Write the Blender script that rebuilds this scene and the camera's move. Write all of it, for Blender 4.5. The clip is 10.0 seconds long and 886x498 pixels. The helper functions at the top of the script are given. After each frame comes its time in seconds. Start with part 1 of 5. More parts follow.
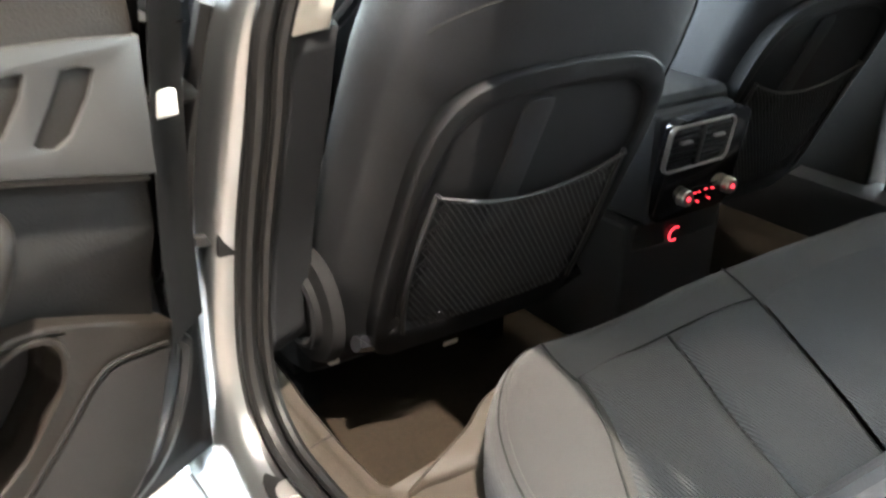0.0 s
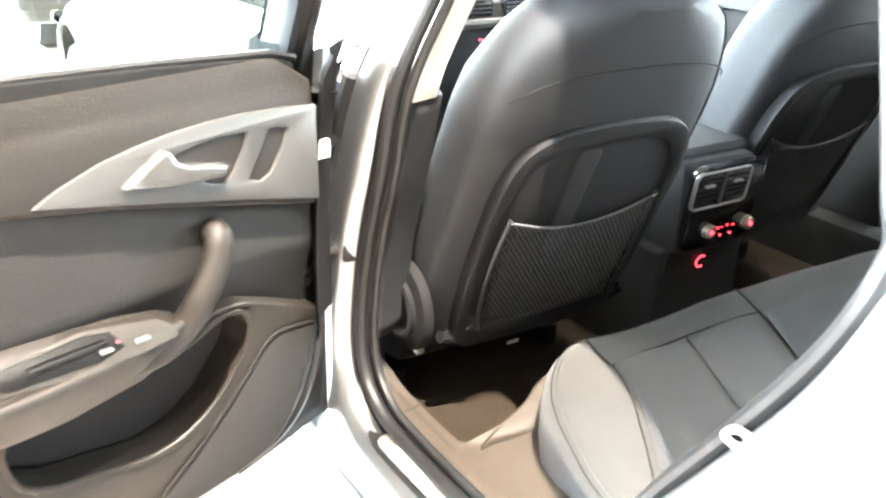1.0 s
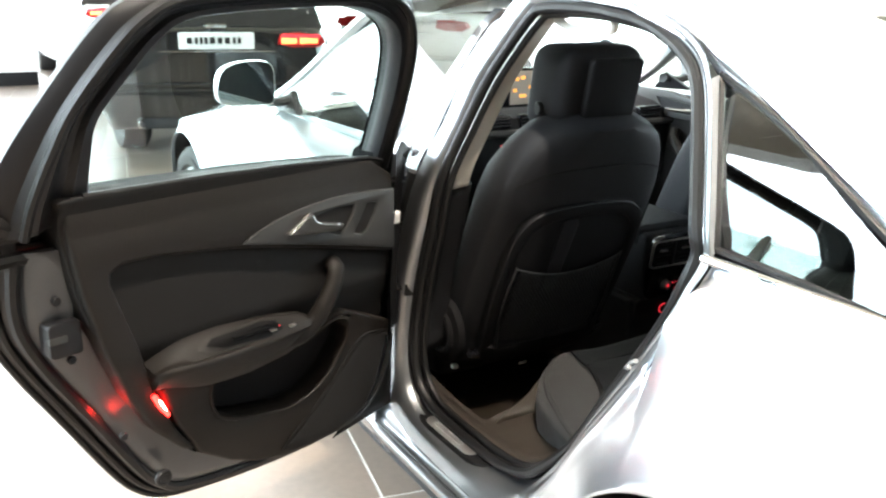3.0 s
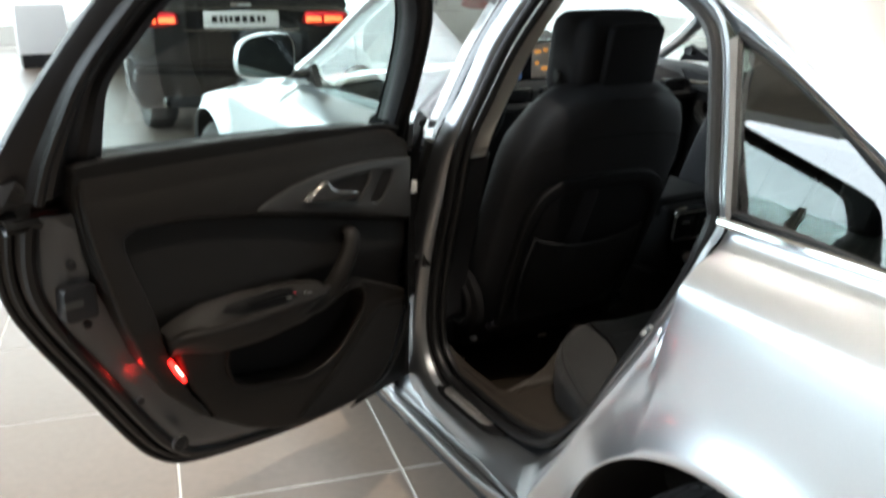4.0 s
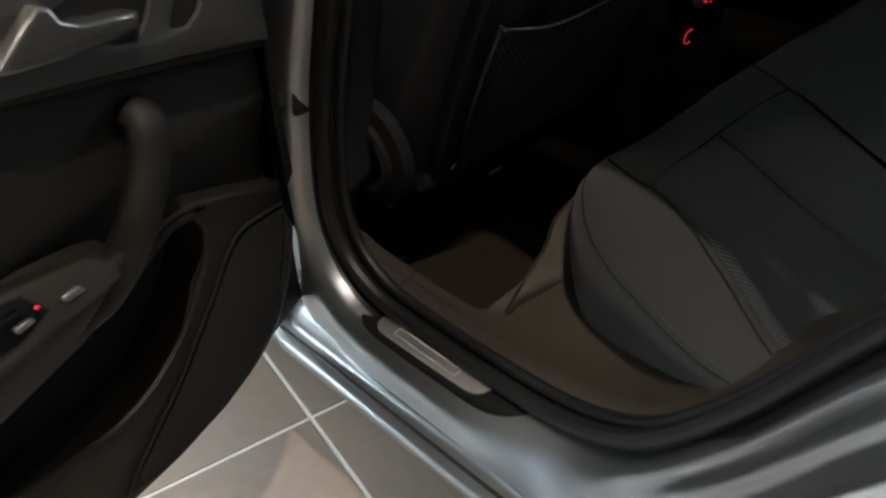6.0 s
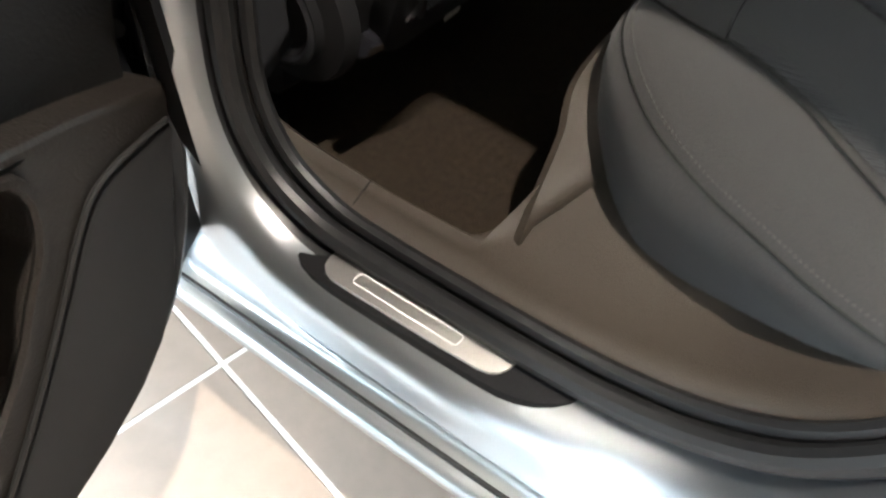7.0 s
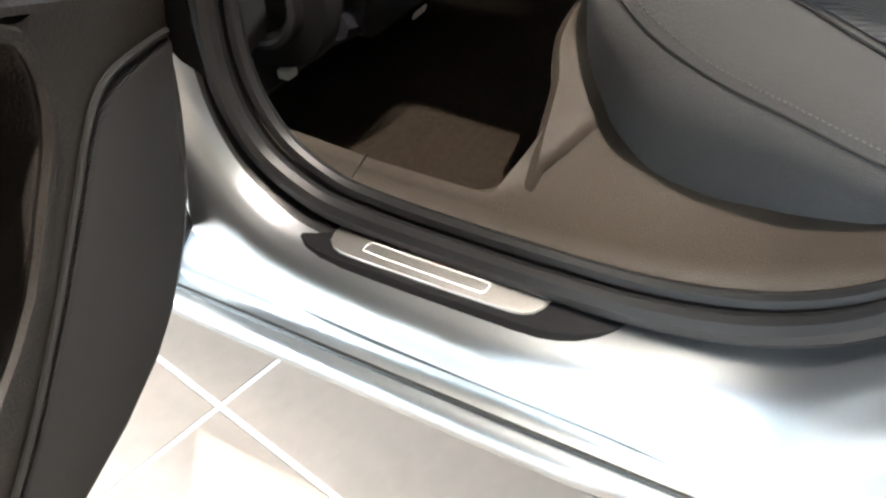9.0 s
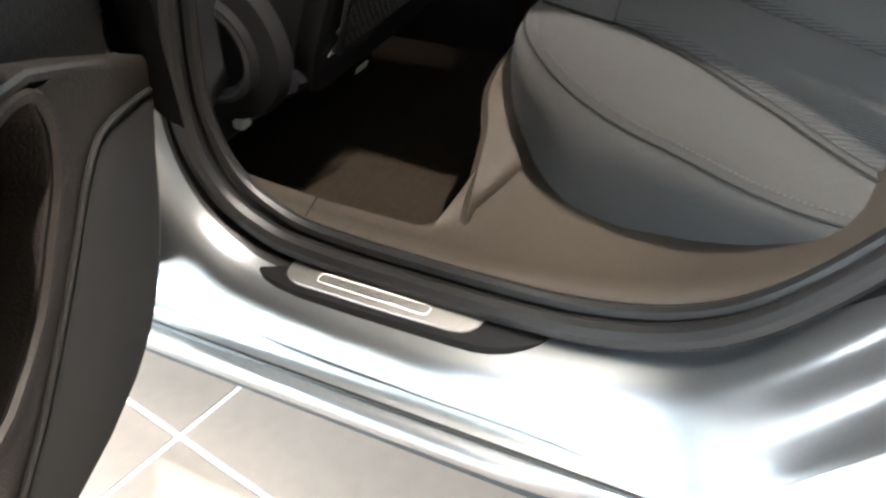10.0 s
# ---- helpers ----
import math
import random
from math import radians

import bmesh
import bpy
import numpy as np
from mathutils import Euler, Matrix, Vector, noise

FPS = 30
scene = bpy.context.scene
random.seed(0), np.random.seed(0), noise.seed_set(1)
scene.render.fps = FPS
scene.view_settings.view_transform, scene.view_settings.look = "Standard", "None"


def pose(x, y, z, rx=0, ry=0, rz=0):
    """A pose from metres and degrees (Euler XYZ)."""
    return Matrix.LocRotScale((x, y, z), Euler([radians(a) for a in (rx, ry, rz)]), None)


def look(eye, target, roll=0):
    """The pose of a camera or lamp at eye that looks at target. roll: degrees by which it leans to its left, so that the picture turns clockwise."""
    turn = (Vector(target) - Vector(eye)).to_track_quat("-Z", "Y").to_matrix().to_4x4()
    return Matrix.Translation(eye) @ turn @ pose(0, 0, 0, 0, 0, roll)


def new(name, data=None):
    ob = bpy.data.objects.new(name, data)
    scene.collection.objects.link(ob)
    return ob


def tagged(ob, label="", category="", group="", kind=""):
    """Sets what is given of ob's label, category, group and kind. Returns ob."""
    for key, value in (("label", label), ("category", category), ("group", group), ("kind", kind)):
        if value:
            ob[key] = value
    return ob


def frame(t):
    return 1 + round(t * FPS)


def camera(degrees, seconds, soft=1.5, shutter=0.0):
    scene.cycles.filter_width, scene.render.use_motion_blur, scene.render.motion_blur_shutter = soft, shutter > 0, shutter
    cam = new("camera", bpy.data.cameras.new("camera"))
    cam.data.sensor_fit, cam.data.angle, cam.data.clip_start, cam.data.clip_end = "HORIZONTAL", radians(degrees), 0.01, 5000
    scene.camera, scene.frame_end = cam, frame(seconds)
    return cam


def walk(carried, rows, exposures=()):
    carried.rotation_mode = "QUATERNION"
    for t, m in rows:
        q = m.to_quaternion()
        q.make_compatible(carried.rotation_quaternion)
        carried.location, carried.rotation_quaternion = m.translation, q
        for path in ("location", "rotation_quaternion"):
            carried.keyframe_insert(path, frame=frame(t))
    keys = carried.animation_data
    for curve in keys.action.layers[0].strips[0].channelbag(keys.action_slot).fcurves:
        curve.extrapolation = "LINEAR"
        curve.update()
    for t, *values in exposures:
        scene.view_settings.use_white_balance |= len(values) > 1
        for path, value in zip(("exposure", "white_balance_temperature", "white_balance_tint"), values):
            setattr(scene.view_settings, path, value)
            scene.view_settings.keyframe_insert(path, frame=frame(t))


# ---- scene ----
cam = camera(51.9, 10.0, 2.3, 0.4)
PATH = [
    (0, (-0.325, -1.068, 1.139), (0.729, 0.41, 0.3), 0.6),
    (0.5, (-0.414, -1.151, 1.199), (0.62, 0.385, 0.443), 0.3),
    (1, (-0.552, -1.335, 1.264), (0.422, 0.229, 0.486), 1.2),
    (1.5, (-0.749, -1.523, 1.32), (0.269, 0.041, 0.598), 0.1),
    (2, (-0.911, -1.699, 1.39), (0.19, -0.161, 0.739), 1.8),
    (2.5, (-0.943, -1.859, 1.403), (0.111, -0.271, 0.797), 2.2),
    (2.7, (-0.939, -1.924, 1.413), (0.064, -0.299, 0.818), 1.5),
    (3.8, (-0.915, -1.984, 1.404), (-0.014, -0.287, 0.848), 0.4),
    (4, (-0.909, -1.972, 1.382), (-0.019, -0.29, 0.767), 0.3),
    (4.5, (-0.88, -1.867, 1.339), (0.006, -0.274, 0.515), 1.8),
    (5, (-0.814, -1.553, 1.295), (0.188, -0.1, 0.354), 1.5),
    (5.5, (-0.688, -1.263, 1.232), (0.353, 0.055, 0.146), -2.1),
    (5.7, (-0.602, -1.143, 1.209), (0.415, 0.162, 0.087), -4.6),
    (6.8, (-0.338, -0.683, 1.035), (0.724, 0.29, -0.352), -2.5),
    (7, (-0.309, -0.624, 0.993), (0.722, 0.254, -0.479), -2.5),
    (7.5, (-0.282, -0.554, 0.915), (0.741, 0.246, -0.606), -3.5),
    (8, (-0.298, -0.547, 0.881), (0.805, 0.242, -0.589), -4.3),
    (8.5, (-0.336, -0.572, 0.871), (0.878, 0.255, -0.486), -5.4),
    (9, (-0.398, -0.613, 0.867), (0.838, 0.273, -0.433), -6.4),
    (9.5, (-0.434, -0.634, 0.887), (0.83, 0.259, -0.381), -5.8),
    (10, (-0.471, -0.658, 0.918), (0.887, 0.143, -0.313), -4.4),
]
EXPOSURES = [(t, e, 6380 if t < 6 else 6200, 10) for t, e in ((0, 3.25), (0.3, 4.1), (0.5, 4.65), (1, 4.5), (1.5, 4.0), (2, 3.3), (2.5, 2.4), (2.7, 1.95), (3.8, 0.2), (4.5, -0.3), (5.5, -0.45), (6.8, 1.5), (7.5, 2.2), (10, 2.35))]
walk(cam, [(t, look(eye, target, roll)) for t, eye, target, roll in PATH], EXPOSURES)

# ---------------------------------------------------------------- light
world = bpy.data.worlds.new("world")
scene.world = world
world.use_nodes = True
wn = world.node_tree.nodes
sky = wn.new("ShaderNodeTexSky")
sky.sky_type = "NISHITA"
sky.sun_disc = False
sky.sun_elevation = radians(40)
sky.sun_rotation = radians(250)
world.node_tree.links.new(sky.outputs[0], wn["Background"].inputs[0])
wn["Background"].inputs[1].default_value = 0.06


def area_lamp(name, eye, target, width, height, watts, colour=(1, 1, 1)):
    d = bpy.data.lights.new(name, "AREA")
    d.shape, d.size, d.size_y, d.energy, d.color = "RECTANGLE", width, height, watts, colour
    ob = new(name, d)
    ob.matrix_world = look(eye, target)
    return ob


def spot_lamp(name, eye, target, watts, degrees, colour=(1.0, 0.89, 0.76), blend=0.35, size=0.15):
    d = bpy.data.lights.new(name, "SPOT")
    d.energy, d.spot_size, d.spot_blend, d.color, d.shadow_soft_size = watts, radians(degrees), blend, colour, size
    ob = new(name, d)
    ob.matrix_world = look(eye, target)
    return ob


# daylight of the glazed fronts
area_lamp("window_light", (-6.4, 3.1, 3.35), (0, 3.1, 1.2), 8.6, 4.1, 1150, (0.82, 0.93, 1.0))
area_lamp("window_light", (10.8, 3.0, 2.0), (0, 3.0, 1.0), 12.0, 3.2, 600, (0.84, 0.93, 1.0))
area_lamp("window_light", (1.0, 13.7, 3.0), (1.0, 0, 0.6), 17.0, 5.0, 1050, (0.86, 0.94, 1.0))
# warm ceiling spots
KEY = (-0.66, -2.72)
spot_lamp("ceiling_spot_light", (*KEY, 6.42), (0.0, -0.2, 0.4), 1300, 50, (1.0, 0.88, 0.74), size=0.045)
SPOTS = ((1.2, -0.4), (-4.4, -8.0), (-2.4, 0.6), (2.4, -5.4), (2.6, -2.2), (0.8, 3.2), (-2.0, 5.4), (3.8, 1.6))
for sx, sy in SPOTS:
    spot_lamp("ceiling_spot_light", (sx, sy, 6.42), (sx * 0.85, sy * 0.85, 0), 330 if (sx, sy) == SPOTS[0] else 160, 80)

# ---------------------------------------------------------------- materials
MATS = {}


def mat(name, colour, rough=0.5, metal=0.0, grain=None, amount=0.12, bump=0.0, bump_scale=None, coat=0.0,
        coat_rough=0.05, blotch=2.0, blotch_amount=0.1, spec=0.5, rough_vary=0.08, sheen=0.0):
    """A surface with variation at two scales, fine relief and a gloss that wanders."""
    m = bpy.data.materials.new(name)
    m.use_nodes = True
    nt = m.node_tree
    p = nt.nodes["Principled BSDF"]
    p.inputs["Roughness"].default_value = rough
    p.inputs["Metallic"].default_value = metal
    p.inputs["Specular IOR Level"].default_value = spec
    p.inputs["Coat Weight"].default_value = coat
    p.inputs["Coat Roughness"].default_value = coat_rough
    p.inputs["Sheen Weight"].default_value = sheen
    co = nt.nodes.new("ShaderNodeTexCoord")
    n1 = nt.nodes.new("ShaderNodeTexNoise")
    n1.inputs["Scale"].default_value = grain or 60
    n1.inputs["Detail"].default_value = 4
    n2 = nt.nodes.new("ShaderNodeTexNoise")
    n2.inputs["Scale"].default_value = blotch
    n2.inputs["Detail"].default_value = 3
    for n in (n1, n2):
        nt.links.new(co.outputs["Object"], n.inputs["Vector"])
    mix1 = nt.nodes.new("ShaderNodeMix")
    mix1.data_type = "RGBA"
    lo = tuple(c * (1 - amount) for c in colour)
    hi = tuple(min(1, c * (1 + amount)) for c in colour)
    mix1.inputs[6].default_value, mix1.inputs[7].default_value = (*lo, 1), (*hi, 1)
    nt.links.new(n1.outputs["Fac"], mix1.inputs[0])
    mul = nt.nodes.new("ShaderNodeMix")
    mul.data_type, mul.blend_type = "RGBA", "MULTIPLY"
    mul.inputs[0].default_value = 1
    ramp = nt.nodes.new("ShaderNodeMapRange")
    ramp.inputs[3].default_value, ramp.inputs[4].default_value = 1 - blotch_amount, 1 + blotch_amount
    nt.links.new(n2.outputs["Fac"], ramp.inputs[0])
    nt.links.new(mix1.outputs[2], mul.inputs[6])
    nt.links.new(ramp.outputs[0], mul.inputs[7])
    nt.links.new(mul.outputs[2], p.inputs["Base Color"])
    rr = nt.nodes.new("ShaderNodeMapRange")
    rr.inputs[3].default_value, rr.inputs[4].default_value = max(0.02, rough - rough_vary), min(1, rough + rough_vary)
    nt.links.new(n2.outputs["Fac"], rr.inputs[0])
    nt.links.new(rr.outputs[0], p.inputs["Roughness"])
    if bump:
        b = nt.nodes.new("ShaderNodeBump")
        b.inputs["Strength"].default_value = bump
        b.inputs["Distance"].default_value = 0.002
        n3 = nt.nodes.new("ShaderNodeTexNoise")
        n3.inputs["Scale"].default_value = bump_scale or 300
        n3.inputs["Detail"].default_value = 3
        nt.links.new(co.outputs["Object"], n3.inputs["Vector"])
        nt.links.new(n3.outputs["Fac"], b.inputs["Height"])
        nt.links.new(b.outputs[0], p.inputs["Normal"])
    MATS[name] = m
    return m


def ribbed(m, scale, direction="X", strength=0.5, distance=0.003, distortion=0.0):
    """Adds woven ribs to a material's relief and colour."""
    nt = m.node_tree
    p = nt.nodes["Principled BSDF"]
    w = nt.nodes.new("ShaderNodeTexWave")
    w.bands_direction = direction
    w.inputs["Scale"].default_value = scale
    w.inputs["Distortion"].default_value = distortion
    co = nt.nodes.new("ShaderNodeTexCoord")
    nt.links.new(co.outputs["Object"], w.inputs["Vector"])
    b = nt.nodes.new("ShaderNodeBump")
    b.inputs["Strength"].default_value = strength
    b.inputs["Distance"].default_value = distance
    nt.links.new(w.outputs["Fac"], b.inputs["Height"])
    old = p.inputs["Normal"].links
    if old:
        nt.links.new(old[0].from_socket, b.inputs["Normal"])
    nt.links.new(b.outputs[0], p.inputs["Normal"])
    return m


def glow(name, colour, strength):
    m = bpy.data.materials.new(name)
    m.use_nodes = True
    p = m.node_tree.nodes["Principled BSDF"]
    p.inputs["Base Color"].default_value = (*colour, 1)
    p.inputs["Emission Color"].default_value = (*colour, 1)
    p.inputs["Emission Strength"].default_value = strength
    return m


def glass(name, tint=(0.9, 0.96, 0.94), rough=0.0, clear=0.9, gloss=0.075):
    """A thin pane: mostly clear, with the mirror gloss of glass at grazing angles."""
    m = bpy.data.materials.new(name)
    m.use_nodes = True
    nt = m.node_tree
    nt.nodes.remove(nt.nodes["Principled BSDF"])
    out = nt.nodes["Material Output"]
    tr = nt.nodes.new("ShaderNodeBsdfTransparent")
    tr.inputs[0].default_value = (*[c * clear for c in tint], 1)
    gl = nt.nodes.new("ShaderNodeBsdfGlossy")
    gl.inputs["Roughness"].default_value = rough
    lw = nt.nodes.new("ShaderNodeLayerWeight")
    lw.inputs[0].default_value = 0.5
    po = nt.nodes.new("ShaderNodeMath")
    po.operation, po.inputs[1].default_value = "POWER", 4.0
    fr = nt.nodes.new("ShaderNodeMath")
    fr.operation, fr.inputs[1].default_value, fr.inputs[2].default_value = "MULTIPLY_ADD", 0.9, gloss
    nt.links.new(lw.outputs["Facing"], po.inputs[0])
    nt.links.new(po.outputs[0], fr.inputs[0])
    mx = nt.nodes.new("ShaderNodeMixShader")
    nt.links.new(fr.outputs[0], mx.inputs[0])
    nt.links.new(tr.outputs[0], mx.inputs[1])
    nt.links.new(gl.outputs[0], mx.inputs[2])
    nt.links.new(mx.outputs[0], out.inputs[0])
    return m


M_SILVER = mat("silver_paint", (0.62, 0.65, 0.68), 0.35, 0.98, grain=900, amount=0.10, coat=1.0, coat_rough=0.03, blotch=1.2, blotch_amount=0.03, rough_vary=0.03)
# jamb and rocker: the same silver, darkened for the shade they lie in
M_SHADED_SILVER = mat("shaded_silver_paint", (0.27, 0.28, 0.292), 0.36, 0.95, grain=900, amount=0.10, coat=0.6, coat_rough=0.05, blotch=5, blotch_amount=0.05)
M_STRIP = mat("grey_pillar_paint", (0.40, 0.42, 0.44), 0.5, 0.3, grain=600, amount=0.06, blotch=5, blotch_amount=0.05)
M_RUBBER = mat("black_rubber", (0.0085, 0.0085, 0.0088), 0.42, spec=0.30, grain=150, amount=0.2, bump=0.15, bump_scale=500, blotch=8, blotch_amount=0.2)
M_BLACKPL = mat("black_plastic", (0.010, 0.010, 0.0112), 0.40, spec=0.35, grain=400, amount=0.2, bump=0.2, bump_scale=900)
M_MATTBLK = mat("matt_black", (0.005, 0.005, 0.0055), 0.75, spec=0.15, grain=300, amount=0.2, bump=0.2, bump_scale=700)
M_GLOSSBLK = mat("gloss_black", (0.01, 0.01, 0.012), 0.08, grain=100, amount=0.1, coat=0.6)
# open door's edge and flange: silver with deep shade put into the colour
M_SHADED_EDGE = mat("shaded_silver_door_edge", (0.014, 0.0145, 0.016), 0.4, grain=200, amount=0.15, coat=0.3, coat_rough=0.2)
M_SHADED_FLANGE = mat("shaded_silver_door_flange", (0.072, 0.079, 0.088), 0.35, 0.5, grain=400, amount=0.12, coat=0.3, coat_rough=0.2, blotch=7, blotch_amount=0.12)
M_SEATSIDE = mat("grey_black_leather", (0.0138, 0.0146, 0.0168), 0.7, spec=0.25, grain=240, amount=0.18, bump=0.45, bump_scale=520, blotch=5, blotch_amount=0.14)
M_SHELL = mat("seat_back_shell", (0.0095, 0.0097, 0.0107), 0.68, spec=0.16, grain=400, amount=0.2, bump=0.25, bump_scale=900)
M_CUSHION = mat("grey_seat_cloth", (0.0235, 0.0230, 0.0226), 0.85, spec=0.25, grain=420, amount=0.3, bump=0.5, bump_scale=700, blotch=6, blotch_amount=0.08, sheen=0.08)
M_RIB = ribbed(mat("ribbed_seat_cloth", (0.023, 0.0235, 0.0243), 0.88, spec=0.25, grain=420, amount=0.3, bump=0.4, bump_scale=700, blotch=6, blotch_amount=0.08, sheen=0.06), 62, "X", 0.6, 0.0025, 0.4)
M_SEAM = mat("seam_thread", (0.0145, 0.0143, 0.014), 0.9, spec=0.08, grain=300)
M_STITCH = mat("grey_thread", (0.038, 0.036, 0.034), 0.8, grain=300)
M_PANEL = mat("brown_grey_door_leather", (0.0086, 0.0069, 0.0055), 0.55, spec=0.28, grain=260, amount=0.16, bump=0.35, bump_scale=420, blotch=5, blotch_amount=0.1)
M_INSERT = mat("dark_door_insert", (0.0066, 0.0062, 0.006), 0.72, spec=0.3, grain=260, amount=0.18, bump=0.4, bump_scale=420, blotch=5, blotch_amount=0.1)
M_SILL = mat("dark_brown_sill_plastic", (0.0285, 0.0230, 0.0176), 0.58, spec=0.3, grain=350, amount=0.16, bump=0.4, bump_scale=650, blotch=4, blotch_amount=0.12)
M_CARPET = mat("charcoal_carpet", (0.0140, 0.0100, 0.0062), 0.95, spec=0.1, grain=130, amount=0.85, bump=0.9, bump_scale=600, blotch=14, blotch_amount=0.25, sheen=0.02)
M_ALU = mat("brushed_aluminium", (0.48, 0.465, 0.445), 0.36, 0.9, grain=300, amount=0.08, bump=0.1, bump_scale=700)
M_SATIN = mat("satin_aluminium_trim", (0.055, 0.055, 0.0545), 0.42, 0.5, grain=600, amount=0.06, blotch=6, blotch_amount=0.05)
M_CHROME = mat("chrome", (0.82, 0.82, 0.82), 0.08, 1.0, grain=100, amount=0.03, rough_vary=0.03)
M_ZINC = mat("zinc_plated_steel", (0.46, 0.46, 0.455), 0.3, 0.5, grain=400, amount=0.08, blotch=20, blotch_amount=0.08)
M_LEVER = mat("satin_lever", (0.15, 0.148, 0.144), 0.2, 0.8, grain=400, amount=0.06, blotch=12, blotch_amount=0.06)
M_CREAM = mat("cream_pillar_cloth", (0.62, 0.60, 0.55), 0.8, grain=500, amount=0.1, bump=0.3, bump_scale=700)
M_TYRE = mat("tyre_rubber", (0.020, 0.020, 0.021), 0.55, grain=90, amount=0.25, bump=0.25, bump_scale=350, blotch=9, blotch_amount=0.2)
M_RIM = mat("silver_alloy", (0.62, 0.63, 0.64), 0.32, 0.45, grain=500, amount=0.05, coat=0.5)
M_DARK = mat("dark_underbody", (0.012, 0.012, 0.012), 0.9, grain=60, amount=0.3)
M_BLACKCAR = mat("black_car_paint", (0.008, 0.008, 0.009), 0.12, 0.0, grain=500, amount=0.1, coat=1.0)
M_WHITECAR = mat("white_car_paint", (0.72, 0.73, 0.73), 0.25, 0.0, grain=500, amount=0.04, coat=1.0)
M_WALL = mat("white_wall_paint", (0.78, 0.77, 0.74), 0.8, grain=30, amount=0.04, bump=0.15, bump_scale=120, blotch=0.8, blotch_amount=0.04)
M_CEIL = mat("beige_ceiling_paint", (0.36, 0.30, 0.23), 0.85, grain=30, amount=0.05, blotch=0.5, blotch_amount=0.05)
M_BULK = mat("dark_bulkhead", (0.16, 0.13, 0.10), 0.7, grain=30, amount=0.1)
M_WHITEPL = mat("white_lacquer", (0.78, 0.78, 0.78), 0.3, grain=60, amount=0.03)
M_TILE = mat("grey_brown_floor_tile", (0.200, 0.160, 0.130), 0.38, grain=38, amount=0.14, bump=0.12, bump_scale=160, blotch=2.2, blotch_amount=0.16)
M_GROUT = mat("pale_grout", (0.58, 0.555, 0.515), 0.85, grain=160, amount=0.12)
M_GLASS = glass("window_glass")
M_TINT = glass("tinted_glass", (0.50, 0.56, 0.50), 0.0, 0.6, 0.11)
M_MIRROR = mat("mirror_silver", (0.55, 0.57, 0.57), 0.02, 1.0, grain=50, amount=0.01, rough_vary=0.01)
M_REDLAMP = glow("red_lamp", (1.0, 0.04, 0.06), 0.4)
M_AMBER = glow("tail_lamp_core", (1.0, 0.10, 0.03), 7.0)
M_DOORLAMP = glow("door_lamp_lens", (1.0, 0.014, 0.010), 9.0)
M_LAMPCORE = glow("door_lamp_core", (1.0, 0.42, 0.30), 14.0)
M_REDLENS = mat("red_lens", (0.35, 0.01, 0.01), 0.12, grain=60, coat=0.8)
M_SCREEN = glow("screen_glow", (0.30, 0.26, 0.22), 0.05)
M_ORANGE = glow("orange_screen_mark", (1.0, 0.42, 0.08), 0.45)
M_SCREENB = glow("screen_blue", (0.10, 0.20, 0.45), 0.25)
M_SPOTGLOW = glow("spot_glow", (1.0, 0.93, 0.8), 24.0)
M_DAY = glow("daylight_backdrop", (0.93, 0.97, 1.0), 4.5)
M_PLATE = mat("white_plate", (0.75, 0.75, 0.73), 0.35, grain=80, amount=0.04)
M_NET = mat("black_net_cord", (0.028, 0.0285, 0.03), 0.7, grain=300)

# ---------------------------------------------------------------- mesh helpers


def spline(pts, per=6, closed=False):
    """A smooth curve through the points, with the same number of steps between each two."""
    pts = [Vector(p) for p in pts]
    n, out = len(pts), []
    for i in range(n if closed else n - 1):
        if closed:
            a, b, c, d = pts[i - 1], pts[i], pts[(i + 1) % n], pts[(i + 2) % n]
        else:
            a, b, c, d = pts[max(0, i - 1)], pts[i], pts[i + 1], pts[min(n - 1, i + 2)]
        for k in range(per):
            t = k / per
            out.append(0.5 * (2 * b + (c - a) * t + (2 * a - 5 * b + 4 * c - d) * t * t + (3 * b - a - 3 * c + d) * t ** 3))
    if not closed:
        out.append(pts[-1].copy())
    return out


def lerp1(x, xs, ys):
    return float(np.interp(x, xs, ys))


def sheet(rows, loop=False, ring=False):
    """A surface through rows of points. loop: each row closes on itself; ring: the last row joins the first."""
    bm = bmesh.new()
    grid = [[bm.verts.new(p) for p in row] for row in rows]
    m = len(grid[0])
    for i in range(len(grid) if ring else len(grid) - 1):
        a, b = grid[i], grid[(i + 1) % len(grid)]
        for j in range(m if loop else m - 1):
            k = (j + 1) % m
            bm.faces.new((a[j], a[k], b[k], b[j]))
    return bm


def cap(bm, row_points):
    """Closes a ring of points with a face."""
    vs = []
    for p in row_points:
        vs.append(bm.verts.new(p))
    bm.faces.new(vs)
    return bm


def tube(path, radius, seg=8, closed=False, flat=1.0, up=(0, 0, 1)):
    """A rounded bar along a path; radius: a number or one for each point; flat: its height against its width."""
    path = [Vector(p) for p in path]
    n = len(path)
    rows = []
    upv = Vector(up)
    for i, p in enumerate(path):
        a = path[i - 1] if (i or closed) else p
        b = path[(i + 1) % n] if (i < n - 1 or closed) else p
        d = (b - a).normalized()
        side = d.cross(upv)
        side = side.normalized() if side.length > 1e-4 else Vector((1, 0, 0))
        top = side.cross(d).normalized()
        r = radius[i] if isinstance(radius, (list, tuple)) else radius
        rows.append([p + (side * math.cos(2 * math.pi * k / seg) + top * math.sin(2 * math.pi * k / seg) * flat) * r for k in range(seg)])
    bm = sheet(rows, loop=True, ring=closed)
    if not closed:
        cap(bm, reversed(rows[0]))
        cap(bm, rows[-1])
        bmesh.ops.remove_doubles(bm, verts=bm.verts, dist=1e-6)
    return bm


